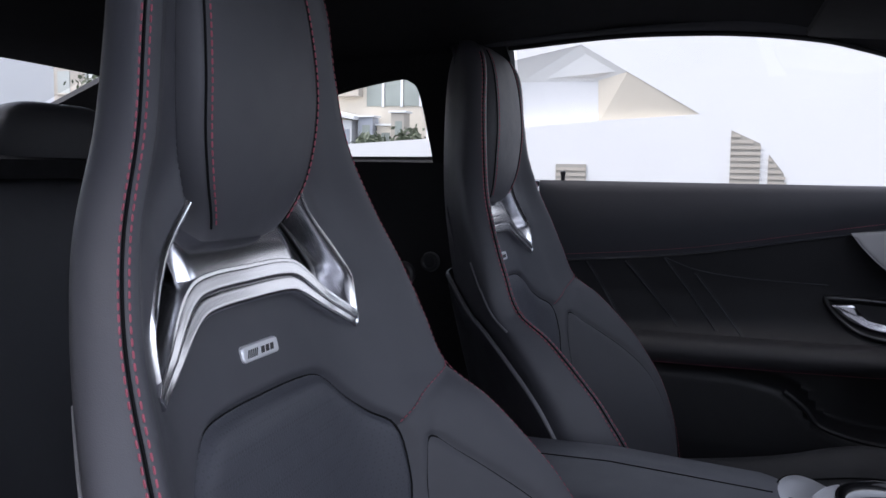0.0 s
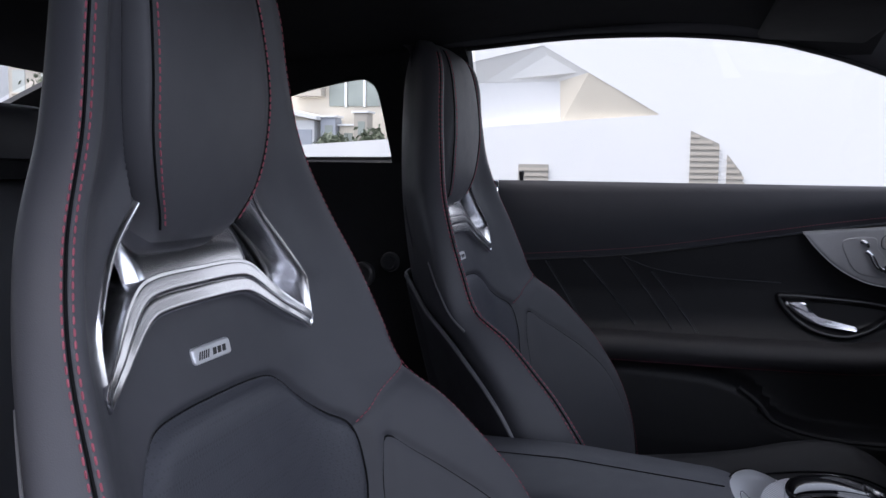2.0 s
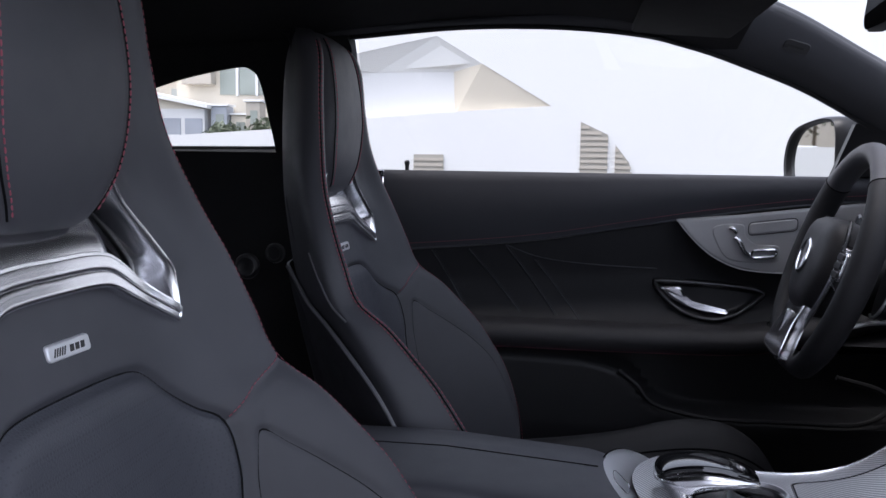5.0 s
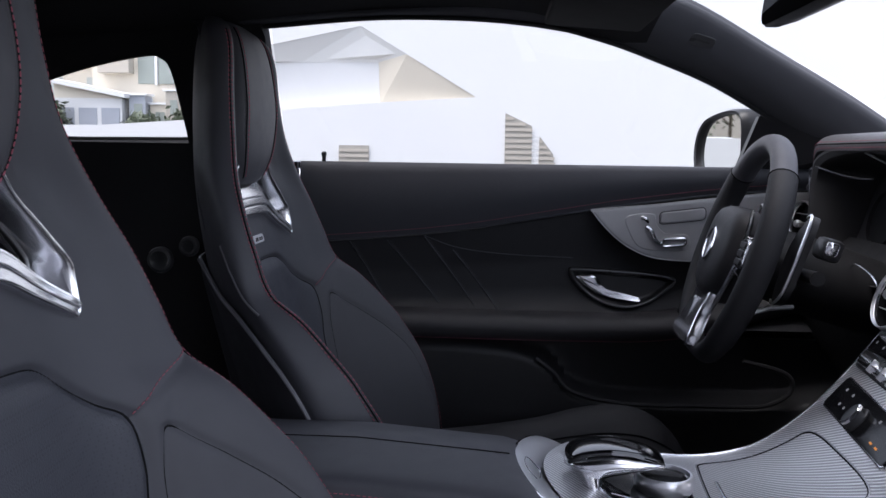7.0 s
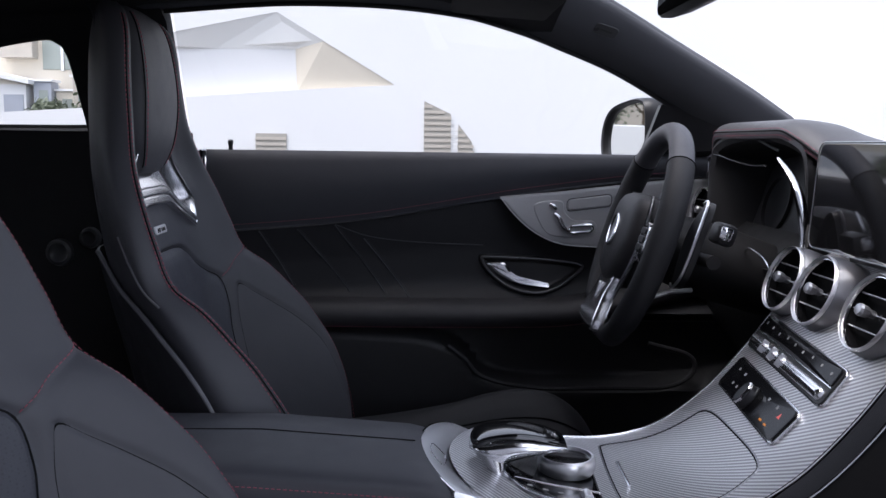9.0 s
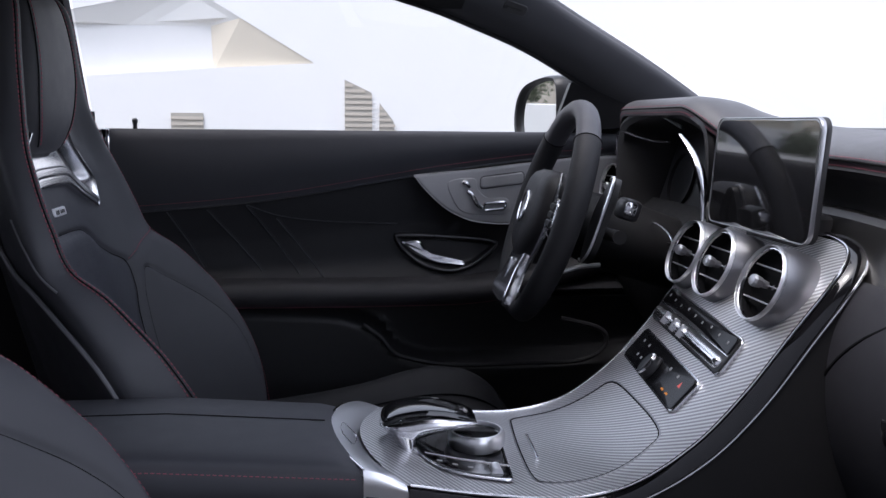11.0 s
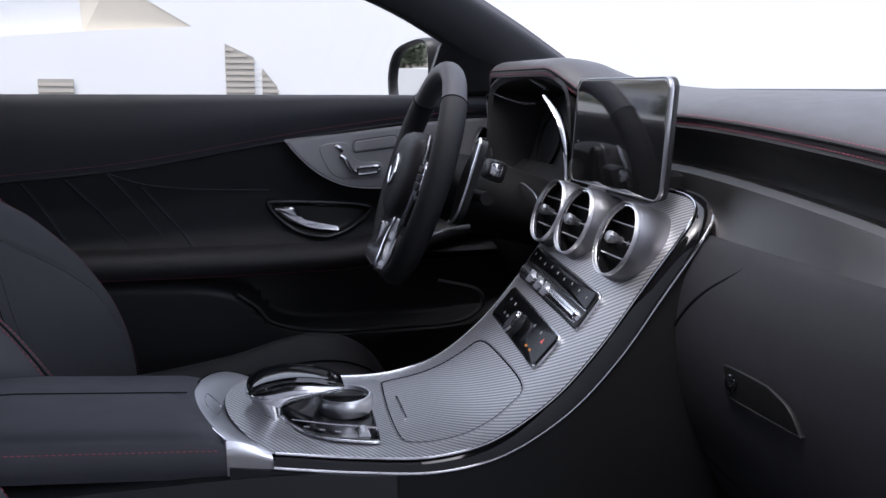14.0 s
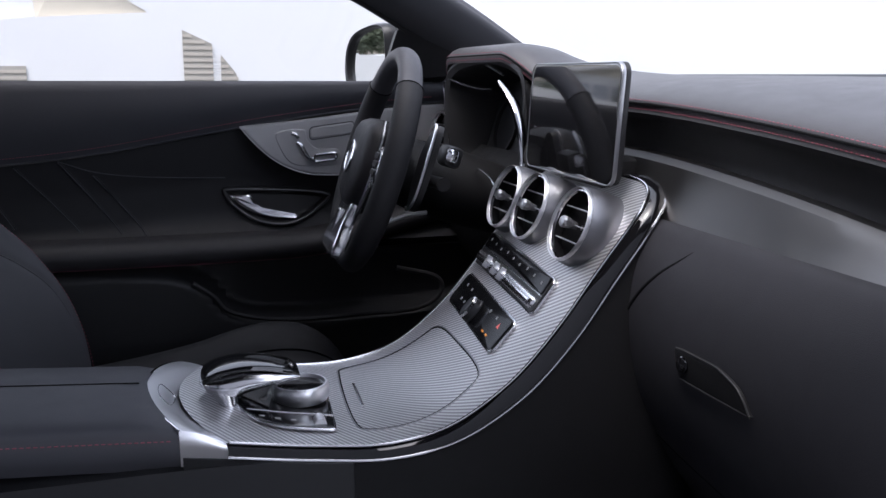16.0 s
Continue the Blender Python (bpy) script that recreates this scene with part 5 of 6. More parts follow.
ho = [tuple(p)[:2] for p in spline([(hu0 - 0.002, 0.862, 0), (hu0 - 0.002, 0.93, 0), (hu0 + 0.006, 1.02, 0), (hu0 + 0.014, 1.045, 0), (hu0 + 0.05, 1.050, 0), (hu1 - 0.03, 1.045, 0), (hu1, 1.030, 0), (hu1 + 0.003, 0.95, 0), (hu1 - 0.004, 0.862, 0), (hu1 - 0.03, 0.846, 0), (hu0 + 0.06, 0.840, 0), (hu0 + 0.012, 0.846, 0)], 5, closed=True)]
part("hatch_line", tube([con_at(a, b, 0.0001) for a, b in ho], 0.0010, 6, closed=True), ALU, face, "fine bright line round the cup holder lid")
part("hatch_gap", tube([con_at(p.x, p.y, 0.0) for p in inset(ho, 0.0017)], 0.0009, 6, closed=True), THREAD_AND_SHADE, face, "narrow gap round the lid")
part("hatch_grip", tube([con_at(hu0 + 0.014 + 0.003 * q, 0.906 + 0.072 * q, 0.0012) for q in np.linspace(0, 1, 8)], 0.0022, 8), CHROME, face, "slim bright grip")

# upper control row
uc = u_of(0.5035)
v1 = lambda a, b, h: con_at(uc + a + 0.08 * b - 0.001, 0.967 + b, h)
row1 = part("climate_bar", plate(rrect(0.050, 0.232, 0.008, 4), v1, 0.004, 0.0016), CHROME, con, "climate bar with chrome frame")
part("bar_bed", plate(rrect(0.046, 0.228, 0.006, 4), lambda a, b, h: v1(a, b, h + 0.0036), 0.0012, 0.0005), HARD_PLASTIC, row1, "black bed inside the frame")
part("bar_divider", tube([v1(-0.0005, y, 0.0056) for y in np.linspace(-0.112, 0.112, 6)], 0.0009, 6), CHROME, row1, "fine bright divider")
part("row_glass", plate(rrect(0.022, 0.222, 0.004, 4, (0.0115, 0)), lambda a, b, h: v1(a, b, h + 0.0045), 0.0016, 0.0006), PANEL_BLACK, row1, "glossy black button row")
part("rocker_bar", plate(rrect(0.0150, 0.216, 0.006, 4, (-0.0125, 0)), lambda a, b, h: v1(a, b, h + 0.0045), 0.0065, 0.0050), BEZEL_METAL, row1, "long chrome rocker bar")
for yy in (0.002, 0.028, 0.060):
    part("rocker_switch", plate(rrect(0.017, 0.003, 0.0012, 3, (-0.0125, yy)), lambda a, b, h: v1(a, b, h + 0.0045), 0.0074, 0.001), SATIN, row1, "chrome rocker switch")
for i in range(9):
    part("button_symbol", plate(rrect(0.0040, 0.0032, 0.001, 1, (0.0125 + 0.0012 * (i % 3 - 1), -0.097 + i * 0.0243)), lambda a, b, h: v1(a, b, h + 0.0061), 0.0003, 0.0001), SYMBOL, row1, "small grey symbol")

# lower panel with the rotary knob
ul = u_of(0.4645)
v2 = lambda a, b, h: con_at(ul + a + 0.09 * b - 0.002, 0.968 + b, h)
pl = part("control_panel", plate(rrect(0.049, 0.200, 0.008, 4), v2, 0.004, 0.0016), CHROME, con, "control panel with chrome frame")
part("panel_glass", plate(rrect(0.044, 0.195, 0.006, 4), lambda a, b, h: v2(a, b, h + 0.0036), 0.0014, 0.0006), PANEL_BLACK, pl, "glossy black panel")
kb = part("rotary_knob", disc(v2(-0.006, 0.0, 0.004), con_at(ul, CY, 1) - con_at(ul, CY, 0), [(0, 0.0165), (0.003, 0.0165), (0.004, 0.0150), (0.012, 0.0142), (0.0145, 0.0125), (0.015, 0.003)], 32, sx=0.55), HARD_PLASTIC, pl, "black rotary knob with chrome rim")
part("knob_rim", disc(v2(-0.006, 0.0, 0.0145), con_at(ul, CY, 1) - con_at(ul, CY, 0), [(0, 0.0150), (0.003, 0.0150), (0.004, 0.0135), (0.001, 0.0128)], 32, sx=0.58), BRIGHT, kb)
for a_, b_y in [(0.010, -0.06), (0.010, -0.035), (0.010, 0.05), (0.010, 0.072), (-0.008, 0.06), (-0.008, 0.045)]:
    part("button_symbol", plate(rrect(0.004, 0.0045, 0.001, 1, (a_, b_y)), lambda p, q, h: v2(p, q, h + 0.005), 0.0003, 0.0001), SYMBOL, pl, "small grey symbol")
for b_y in (-0.052, -0.066):
    part("amber_symbol", plate(rrect(0.0026, 0.007, 0.001, 1, (-0.013, b_y)), lambda p, q, h: v2(p, q, h + 0.005), 0.0003, 0.0001), AMBER, pl, "amber lit symbol")
part("red_symbol", plate([(0.002, -0.079), (0.009, -0.0755), (0.002, -0.072)], lambda p, q, h: v2(p, q, h + 0.005), 0.0003, 0.0001), REDGLASS, pl, "red warning triangle")

# three round vents
for xv, yv, zv in ((0.530, 0.860, 0.833), (0.530, 0.977, 0.8355), (0.530, 1.064, 0.836)):
    v = round_vent(Vector((xv, yv, zv)) - KO, (-0.93, 0.0, 0.36), 0.0400, con)
    part("vent_cowl", disc(Vector((xv, yv, zv)) - KO, (-0.93, 0.0, 0.36), [(-0.058, 0.0452), (-0.034, 0.0460), (-0.016, 0.0458), (-0.003, 0.0440), (0.001, 0.0426)], 48, cap=False), COWL, v, "brushed metal vent cowl")

# armrest pad
arm = thing("armrest_box", "black leather armrest box with red stitching on the tunnel", "armrest", (-0.07, CY, FLOOR))
AO = Vector(arm.location)
rows = []
for w in np.linspace(0, 1, 34):
    fwd = max(0, (w - 0.94) / 0.06)
    bul = 0.002 - 0.003 * fwd ** 2
    prof = [(-0.118, 0.631), (-0.125, 0.647), (-0.124, 0.664), (-0.114, 0.676 + bul), (-0.06, 0.682 + bul), (0.0, 0.683 + bul), (0.06, 0.675 + bul), (0.100, 0.661 + bul), (0.114, 0.649), (0.117, 0.640), (0.112, 0.631)]
    row = []
    for q in spline([(a, b, 0) for a, b in prof], 5):
        x = -0.34 + (0.34 + 0.075 + 0.034 * ((q.x - 0.005) / 0.128) ** 2) * w
        row.append(Vector((x, CY + q.x, q.y - 0.075 * max(0, x + 0.1) - 0.003 * fwd)) - AO)
    rows.append(row)
padm = part("armrest_pad", sheet(rows, -0.006), LEATHER, arm)
part("stitching", stitches([Vector((x, CY - 0.1252, 0.663 - 0.075 * max(0, x + 0.1))) - AO for x in np.linspace(-0.33, 0.100, 80)], 0.0058, 0.004, 0.0006), RED, padm, "red stitching")
part("seam", tube([Vector((x, CY - 0.02, 0.6858 - 0.075 * max(0, x + 0.1))) - AO for x in np.linspace(-0.33, 0.068, 20)], 0.0008, 5), THREAD_AND_SHADE, padm)
rings = []
for x in (-0.356, -0.352, -0.2, 0.0, 0.10, 0.15, 0.20, 0.235, 0.272, 0.274):
    k_ = 0.985 if x in (-0.356, 0.274) else 1.0
    top_z = min(0.620, float(np.interp(x, [p.x for p in CURVE], [p.z for p in CURVE])) - 0.0175)
    side = [(0.1325 + 0.02 * math.sin(math.pi * q) + 0.010 * max(0, x - 0.12) / 0.15, top_z - 0.32 * q) for q in np.linspace(0, 1, 12)]
    rings.append([Vector((x, CY + s_ * k_, z_)) - AO for s_, z_ in side + [(-s_, z_) for s_, z_ in reversed(side)]])
part("armrest_body", loft(rings), SOFT_PLASTIC, arm)


# ---- selector, cap of the armrest, small fittings ----
sel = thing("selector_unit", "silver touch controller with black top and rotary dial on the console", "control dial", (0.20, 0.945, 0.62))
LO = Vector(sel.location)


def cz(x):
    return float(np.interp(x, [p.x for p in CURVE], [p.z for p in CURVE]))


def on_con(a, b, h):
    return Vector((a, b, cz(a) + h)) - LO


pan = [tuple(p)[:2] for p in spline([(0.260, 0.847, 0), (0.235, 0.850, 0), (0.212, 0.855, 0), (0.190, 0.866, 0), (0.176, 0.885, 0), (0.166, 0.912, 0), (0.160, 0.950, 0), (0.170, 0.990, 0), (0.205, 1.008, 0), (0.251, 1.008, 0), (0.268, 1.000, 0), (0.272, 0.970, 0), (0.268, 0.900, 0), (0.265, 0.856, 0)], 5, closed=True)]
fr = part("base_plate", plate(pan, on_con, 0.0024, 0.0009), CHROME, sel, "chrome edged base plate")
part("base_glass", plate([tuple(p) for p in inset(pan, 0.0022)], lambda a, b, h: on_con(a, b, h + 0.0020), 0.0012, 0.0004), PIANO, fr, "glossy black base")
part("divider", tube([on_con(x, 0.899 - 0.016 * (x - 0.176) / 0.09, 0.0034) for x in np.linspace(0.176, 0.266, 8)], 0.0009, 6), CHROME, fr)
for x, y in ((0.190, 0.881), (0.206, 0.875), (0.222, 0.871)):
    part("button_symbol", plate(rrect(0.006, 0.004, 0.001, 2, (x, y)), lambda a, b, h: on_con(a, b, h + 0.0032), 0.0004, 0.0001), SYMBOL, fr, "small grey symbol")
part("volume_roller", tube([on_con(0.249, 0.858, 0.003), on_con(0.249, 0.876, 0.003)], 0.0062, 14), SILVER, fr, "ribbed silver roller")
# rotary dial
DC = on_con(0.238, 0.935, 0.004)
dl = part("dial", disc(DC, (0, 0, 1), [(0, 0.0295), (0.003, 0.0318), (0.012, 0.0325), (0.0175, 0.0316), (0.0195, 0.0298), (0.0195, 0.0276), (0.015, 0.0262)], 56, up=(1, 0, 0)), SATIN, sel, "satin metal rotary dial")
part("dial_top", disc(DC, (0, 0, 1), [(0.0148, 0.0264), (0.0156, 0.0258), (0.0160, 0.004)], 40, up=(1, 0, 0)), PIANO, dl, "glossy black dial top")
# palm rest
PX = [0.130, 0.136, 0.148, 0.162, 0.178, 0.205, 0.225, 0.237]
rings = []
for x in np.linspace(0.130, 0.237, 34):
    lo_, hi_ = ip(x, PX, [0.664, 0.655, 0.646, 0.6445, 0.650, 0.6570, 0.6610, 0.6635]), ip(x, PX, [0.667, 0.671, 0.6755, 0.6785, 0.6800, 0.6765, 0.6715, 0.6670])
    wd = ip(x, PX, [0.016, 0.026, 0.033, 0.0355, 0.0355, 0.034, 0.030, 0.024])
    mid, th = (lo_ + hi_) / 2, (hi_ - lo_) / 2
    rings.append([Vector((x, 0.945 + wd * math.copysign(abs(math.cos(a)) ** 0.8, math.cos(a)), mid + th * math.copysign(abs(math.sin(a)) ** 0.8, math.sin(a)))) - LO for a in np.linspace(0, 2 * math.pi, 32, endpoint=False)])
shell = loft(rings)
# the heel runs down and forward to the base
rings = []
for q in np.linspace(0, 1, 12):
    x0, x1 = 0.134 + 0.020 * q, 0.172 - 0.001 * q
    z = 0.660 - 0.0285 * q
    wd = 0.0335 + 0.004 * q
    rings.append([Vector(((x0 + x1) / 2 + (x1 - x0) / 2 * math.copysign(abs(math.cos(a)) ** 0.8, math.cos(a)), 0.945 + wd * math.copysign(abs(math.sin(a)) ** 0.8, math.sin(a)), z)) - LO for a in np.linspace(0, 2 * math.pi, 32, endpoint=False)])
palm = part("palm_rest", join(shell, loft(rings)), CHROME, sel, "satin metal palm rest")
rings = []
for t in (k_ * k_ * (1.6 - 0.6 * k_ * k_) for k_ in np.linspace(0, 1, 30)):
    x = 0.1290 + 0.1070 * t
    zt = ip(t, [0, 0.02, 0.08, 0.22, 0.45, 0.7, 0.92, 1], [0.6650, 0.6700, 0.6760, 0.6810, 0.6835, 0.6805, 0.6740, 0.6700])
    wd = ip(t, [0, 0.02, 0.08, 0.3, 0.6, 0.9, 1], [0.006, 0.0180, 0.0265, 0.0305, 0.0295, 0.026, 0.020])
    low_ = ip(t, [0, 0.03, 0.08, 0.25, 1], [0.002, 0.009, 0.010, 0.004, 0.002])
    rings.append([Vector((x, 0.945 + wd * math.cos(a), zt - 0.0035 + (0.0045 if math.sin(a) >= 0 else -low_) * abs(math.sin(a)) ** 0.6)) - LO for a in np.linspace(0, 2 * math.pi, 28, endpoint=False)])
part("touch_surface", loft(rings), PIANO, palm, "glossy black touch surface")
part("touch_line", tube([Vector((0.1505, 0.945 + 0.033 * q, 0.6800 - 0.006 * abs(q) ** 3)) - LO for q in np.linspace(-0.95, 0.95, 14)], 0.0006, 5), CHROME, palm)

# silver cap at the armrest's front
cap = new("cap")
cap.parent = arm
cap["label"] = "satin silver cap"
cap.location = Vector((0.10, CY, 0.62)) - AO
QO = Vector((0.10, CY, 0.62))


def cap_x(y, inner):
    q = ((y - 0.952) / 0.128) ** 2
    return (0.110 + 0.040 * q) if inner else (0.073 + 0.034 * q)


def cap_at(x, y, h):
    """A point on the cap's top."""
    a, b = cap_x(y, False), cap_x(y, True)
    t = (x - a) / (b - a)
    z = 0.6560 + 0.006 * math.sin(math.pi * min(1, 0.35 + 0.65 * t)) - 0.012 * t - 0.004 * abs((y - 0.952) / 0.128) ** 4 - 0.014 * max(0, (y - 0.952) / 0.128) ** 2
    return Vector((x, y, z + h)) - QO


rows = []
for y in np.linspace(0.8235, 1.0805, 41):
    a, b = cap_x(y, False), cap_x(y, True)
    rows.append([Vector((a + (b - a) * t, y, 0.6560 + 0.006 * math.sin(math.pi * min(1, 0.35 + 0.65 * t)) - 0.012 * t - 0.004 * abs((y - 0.952) / 0.128) ** 4 - 0.014 * max(0, (y - 0.952) / 0.128) ** 2)) - QO for t in np.linspace(0, 1, 9)])
body = part("cap_top", sheet(rows, 0.006), SATIN, cap)
part("cap_edge", tube([cap_at(cap_x(y, False), y, 0.0002) for y in np.linspace(0.8235, 1.0805, 60)], 0.0011, 6), BRIGHT, cap, "bright rim")
for sg, y0 in ((-1, 0.8235), (1, 1.0805)):
    rows = []
    for t in np.linspace(0, 1, 9):
        r = []
        for q in np.linspace(0, 1, 8):
            a, b = cap_x(y0, False), cap_x(y0, True) + 0.004 * q
            x = a + (b - a) * t
            zt = 0.6560 + 0.006 * math.sin(math.pi * min(1, 0.35 + 0.65 * t)) - 0.012 * t - (0.004 if sg < 0 else 0.018)
            r.append(Vector((x, y0 + sg * 0.0035 * math.sin(math.pi * 0.5 * min(1, q * 3)), zt + (0.6215 - zt) * q)) - QO)
        rows.append(r)
    part("cap_side", sheet(rows, (0, -sg * 0.004, 0)), SATIN, cap)
lid = [tuple(p)[:2] for p in spline([(0.0985, 0.902, 0), (0.102, 0.922, 0), (0.1025, 0.941, 0), (0.096, 0.954, 0), (0.088, 0.963, 0), (0.0855, 0.945, 0), (0.088, 0.925, 0), (0.094, 0.909, 0)], 4, closed=True)]
part("cap_lid", tube([cap_at(a, b, 0.0001) for a, b in lid], 0.0006, 5, closed=True), BRIGHT, cap, "fine outline of a small lid")

# sun visor, interior mirror
vis = thing("sun_visor", "black folded sun visor under the roof", "sun visor", (0.20, 1.27, 1.215))
part("visor_blade", box((0, 0, 0), (0.16, 0.40, 0.016), 0.007, Matrix.Rotation(radians(4), 4, "Y")), HEADLINER, vis)
part("visor_arm", tube([(0.075, 0.19, 0.0), (0.08, 0.215, 0.02), (0.08, 0.22, 0.05)], 0.005, 8), HARD_PLASTIC, vis)
rv = thing("interior_mirror", "black interior mirror hanging at the windscreen", "mirror", (0.390, 0.985, 1.188))
rings = []
for h, kx in ((-0.004, 0.94), (0.0, 1.0), (0.012, 1.0), (0.03, 0.85), (0.042, 0.55), (0.046, 0.1)):
    rings.append([Vector((h - 0.02 + 0.12 * b, a * kx, b * kx)) for a, b in rrect(0.235, 0.066, 0.022, 5)])
part("housing", loft(rings), HARD_PLASTIC, rv)
mg = [p + Vector((-0.0012, 0, 0)) for p in rings[0]]
part("mirror_glass", (mg, [tuple(range(len(mg)))]), MIRROR, rv, "mirror glass", smooth=False)
part("stem", tube([(0.02, 0, 0.01), (0.05, 0, 0.05), (0.075, 0, 0.085)], 0.012, 10), HARD_PLASTIC, rv)
# round fittings on the rear side trim
for x, z, r in ((-0.604, 0.785, 0.026), (-0.546, 0.813, 0.020)):
    kn = thing("trim_knob", "round black fitting on the rear side trim", "fitting", (x, 1.642, z), "round fittings on the rear trim")
    part("cap", disc((0, 0.02, 0), (0, -1, 0), [(-0.02, r), (0.02, r), (0.027, r * 0.92), (0.029, r * 0.7), (0.026, r * 0.55), (0.026, 0.002)], 32), RIM_GREY, kn)

# small grey label on the windscreen pillar
LN = Vector((-0.108, -0.756, -0.646)).normalized()
LS = LN.cross(Vector((0, 0, 1))).normalized()
LU = LS.cross(LN)
LS, LU = LS * math.cos(radians(21)) + LU * math.sin(radians(21)), LU * math.cos(radians(21)) - LS * math.sin(radians(21))
lab = part("airbag_label", plate(rrect(0.042, 0.022, 0.007, 4), lambda a, b, h: Vector((0.389, 1.510, 1.194)) + LS * a + LU * b + LN * (h - 0.0004), 0.0018, 0.0007), RIM_GREY, bpy.data.objects["pillar_far_front"], "small grey plastic label")
part("label_print", plate(rrect(0.024, 0.004, 0.001, 2), lambda a, b, h: Vector((0.389, 1.510, 1.194)) + LS * a + LU * b + LN * (h + 0.0013), 0.0003, 0.0001), INK, lab)


# ---- steering wheel ----
wheel = thing("steering_wheel", "black leather steering wheel with polished lower spoke", "steering wheel", (0.4104, 1.342, 0.8584))
TILT_W = radians(17.8)
TURN_W = Matrix.Rotation(radians(-3.0), 3, "Z")
WA = TURN_W @ Vector((-math.cos(TILT_W), 0, math.sin(TILT_W)))   # towards the driver
WU = TURN_W @ Vector((math.sin(TILT_W), 0, math.cos(TILT_W)))
WS = TURN_W @ Vector((0, 1, 0))


def w_(s, u, h=0.0):
    return WS * s + WU * u + WA * h


WR = 0.1695
rim = []
for i in range(96):
    a = 2 * math.pi * i / 96
    s, u = WR * math.cos(a), WR * math.sin(a)
    if u < -0.150:
        u = -0.150 - (-u - 0.150) * 0.15
    rim.append(w_(s, u))
rings = []
for i, p in enumerate(rim):
    t = (rim[(i + 1) % 96] - rim[i - 1]).normalized()
    o = t.cross(WA).normalized()
    th = 0.0185 if abs(math.cos(2 * math.pi * i / 96)) < 0.7 else 0.0200
    rings.append([p + o * math.cos(q) * th * 0.86 + WA * math.sin(q) * th for q in np.linspace(0, 2 * math.pi, 16, endpoint=False)])
part("rim", grid([rings[i % 96] for i in range(36, 96 + 13)], closed_v=True), SUEDE, wheel, "black microfibre rim")
part("rim_top", grid(rings[12:37], closed_v=True), LEATHER, wheel, "smooth black leather rim top")
for i in (12, 36):
    part("rim_seam", tube([rim[i] + (p - rim[i]) * 1.004 for p in rings[i]], 0.0011, 5, closed=True), THREAD_AND_SHADE, wheel)
for sg in (-1, 1):
    sp1 = plate([tuple(p)[:2] for p in spline([(sg * 0.05, 0.035, 0), (sg * 0.10, 0.030, 0), (sg * 0.155, 0.032, 0), (sg * 0.160, 0.0, 0), (sg * 0.150, -0.035, 0), (sg * 0.10, -0.028, 0), (sg * 0.05, -0.03, 0)], 4, closed=True)], lambda a, b, h: w_(a, b, h - 0.004), 0.014, 0.004)
    spk = part("spoke", sp1, PIANO, wheel, "black side spoke with buttons")
    part("button_pad", plate(rrect(0.040, 0.042, 0.010, 4, (sg * 0.112, 0.004)), lambda a, b, h: w_(a, b, h + 0.010), 0.004, 0.0015), CHROME, spk, "chrome button pad")
    for q in (-1, 0, 1):
        part("button", plate(rrect(0.030, 0.009, 0.003, 3, (sg * 0.112, 0.004 + q * 0.0125)), lambda a, b, h: w_(a, b, h + 0.0138), 0.003, 0.001), HARD_PLASTIC, spk)
hub_o = [tuple(p)[:2] for p in spline([(-0.073, 0.060, 0), (-0.045, 0.068, 0), (0, 0.070, 0), (0.045, 0.068, 0), (0.073, 0.060, 0), (0.086, 0.036, 0), (0.090, -0.007, 0), (0.078, -0.042, 0), (0.050, -0.076, 0), (0, -0.085, 0), (-0.050, -0.076, 0), (-0.078, -0.042, 0), (-0.090, -0.007, 0), (-0.086, 0.036, 0)], 5, closed=True)]
rings = [[w_(a * k, b * k, h) for a, b in hub_o] for h, k in ((-0.030, 0.90), (-0.004, 0.97), (0.008, 0.965), (0.018, 0.93), (0.026, 0.86), (0.031, 0.74), (0.034, 0.55), (0.035, 0.3), (0.035, 0.05))]
hub = part("airbag_cover", loft(rings), DASH_SKIN, wheel, "black padded airbag cover")
for sg in (-1, 1):
    edge = [w_(sg * a, b, 0.010) for a, b in (tuple(p)[:2] for p in spline([(0.070, 0.066, 0), (0.085, 0.040, 0), (0.0925, 0.0, 0), (0.082, -0.040, 0), (0.056, -0.078, 0), (0.050, -0.098, 0)], 7))]
    part("cover_edge", tube(edge, [0.0015 + 0.0030 * math.sin(math.pi * (0.1 + 0.85 * q / (len(edge) - 1))) for q in range(len(edge))], 8), CHROME, wheel, "bright edge beside the airbag cover")
part("emblem", disc(w_(0, 0.0, 0.034), WA, [(0, 0.027), (0.003, 0.027), (0.0045, 0.024), (0.003, 0.022), (0.003, 0.002)], 32), CHROME, wheel, "plain round chrome emblem")
low_o = [tuple(p)[:2] for p in spline([(-0.046, -0.056, 0), (0.046, -0.056, 0), (0.048, -0.10, 0), (0.064, -0.150, 0), (0.0, -0.158, 0), (-0.064, -0.150, 0), (-0.048, -0.10, 0)], 5, closed=True)]
ls = part("lower_spoke", plate(low_o, lambda a, b, h: w_(a, b, h + 0.002 + 0.012 * min(1, max(0, (-b - 0.06) / 0.08))), 0.018, 0.006), BEZEL_METAL, wheel, "polished lower spoke")
part("spoke_ridge", plate(rrect(0.007, 0.05, 0.003, 4, (0, -0.108)), lambda a, b, h: w_(a, b, h + 0.0245), 0.005, 0.002), CHROME, ls)
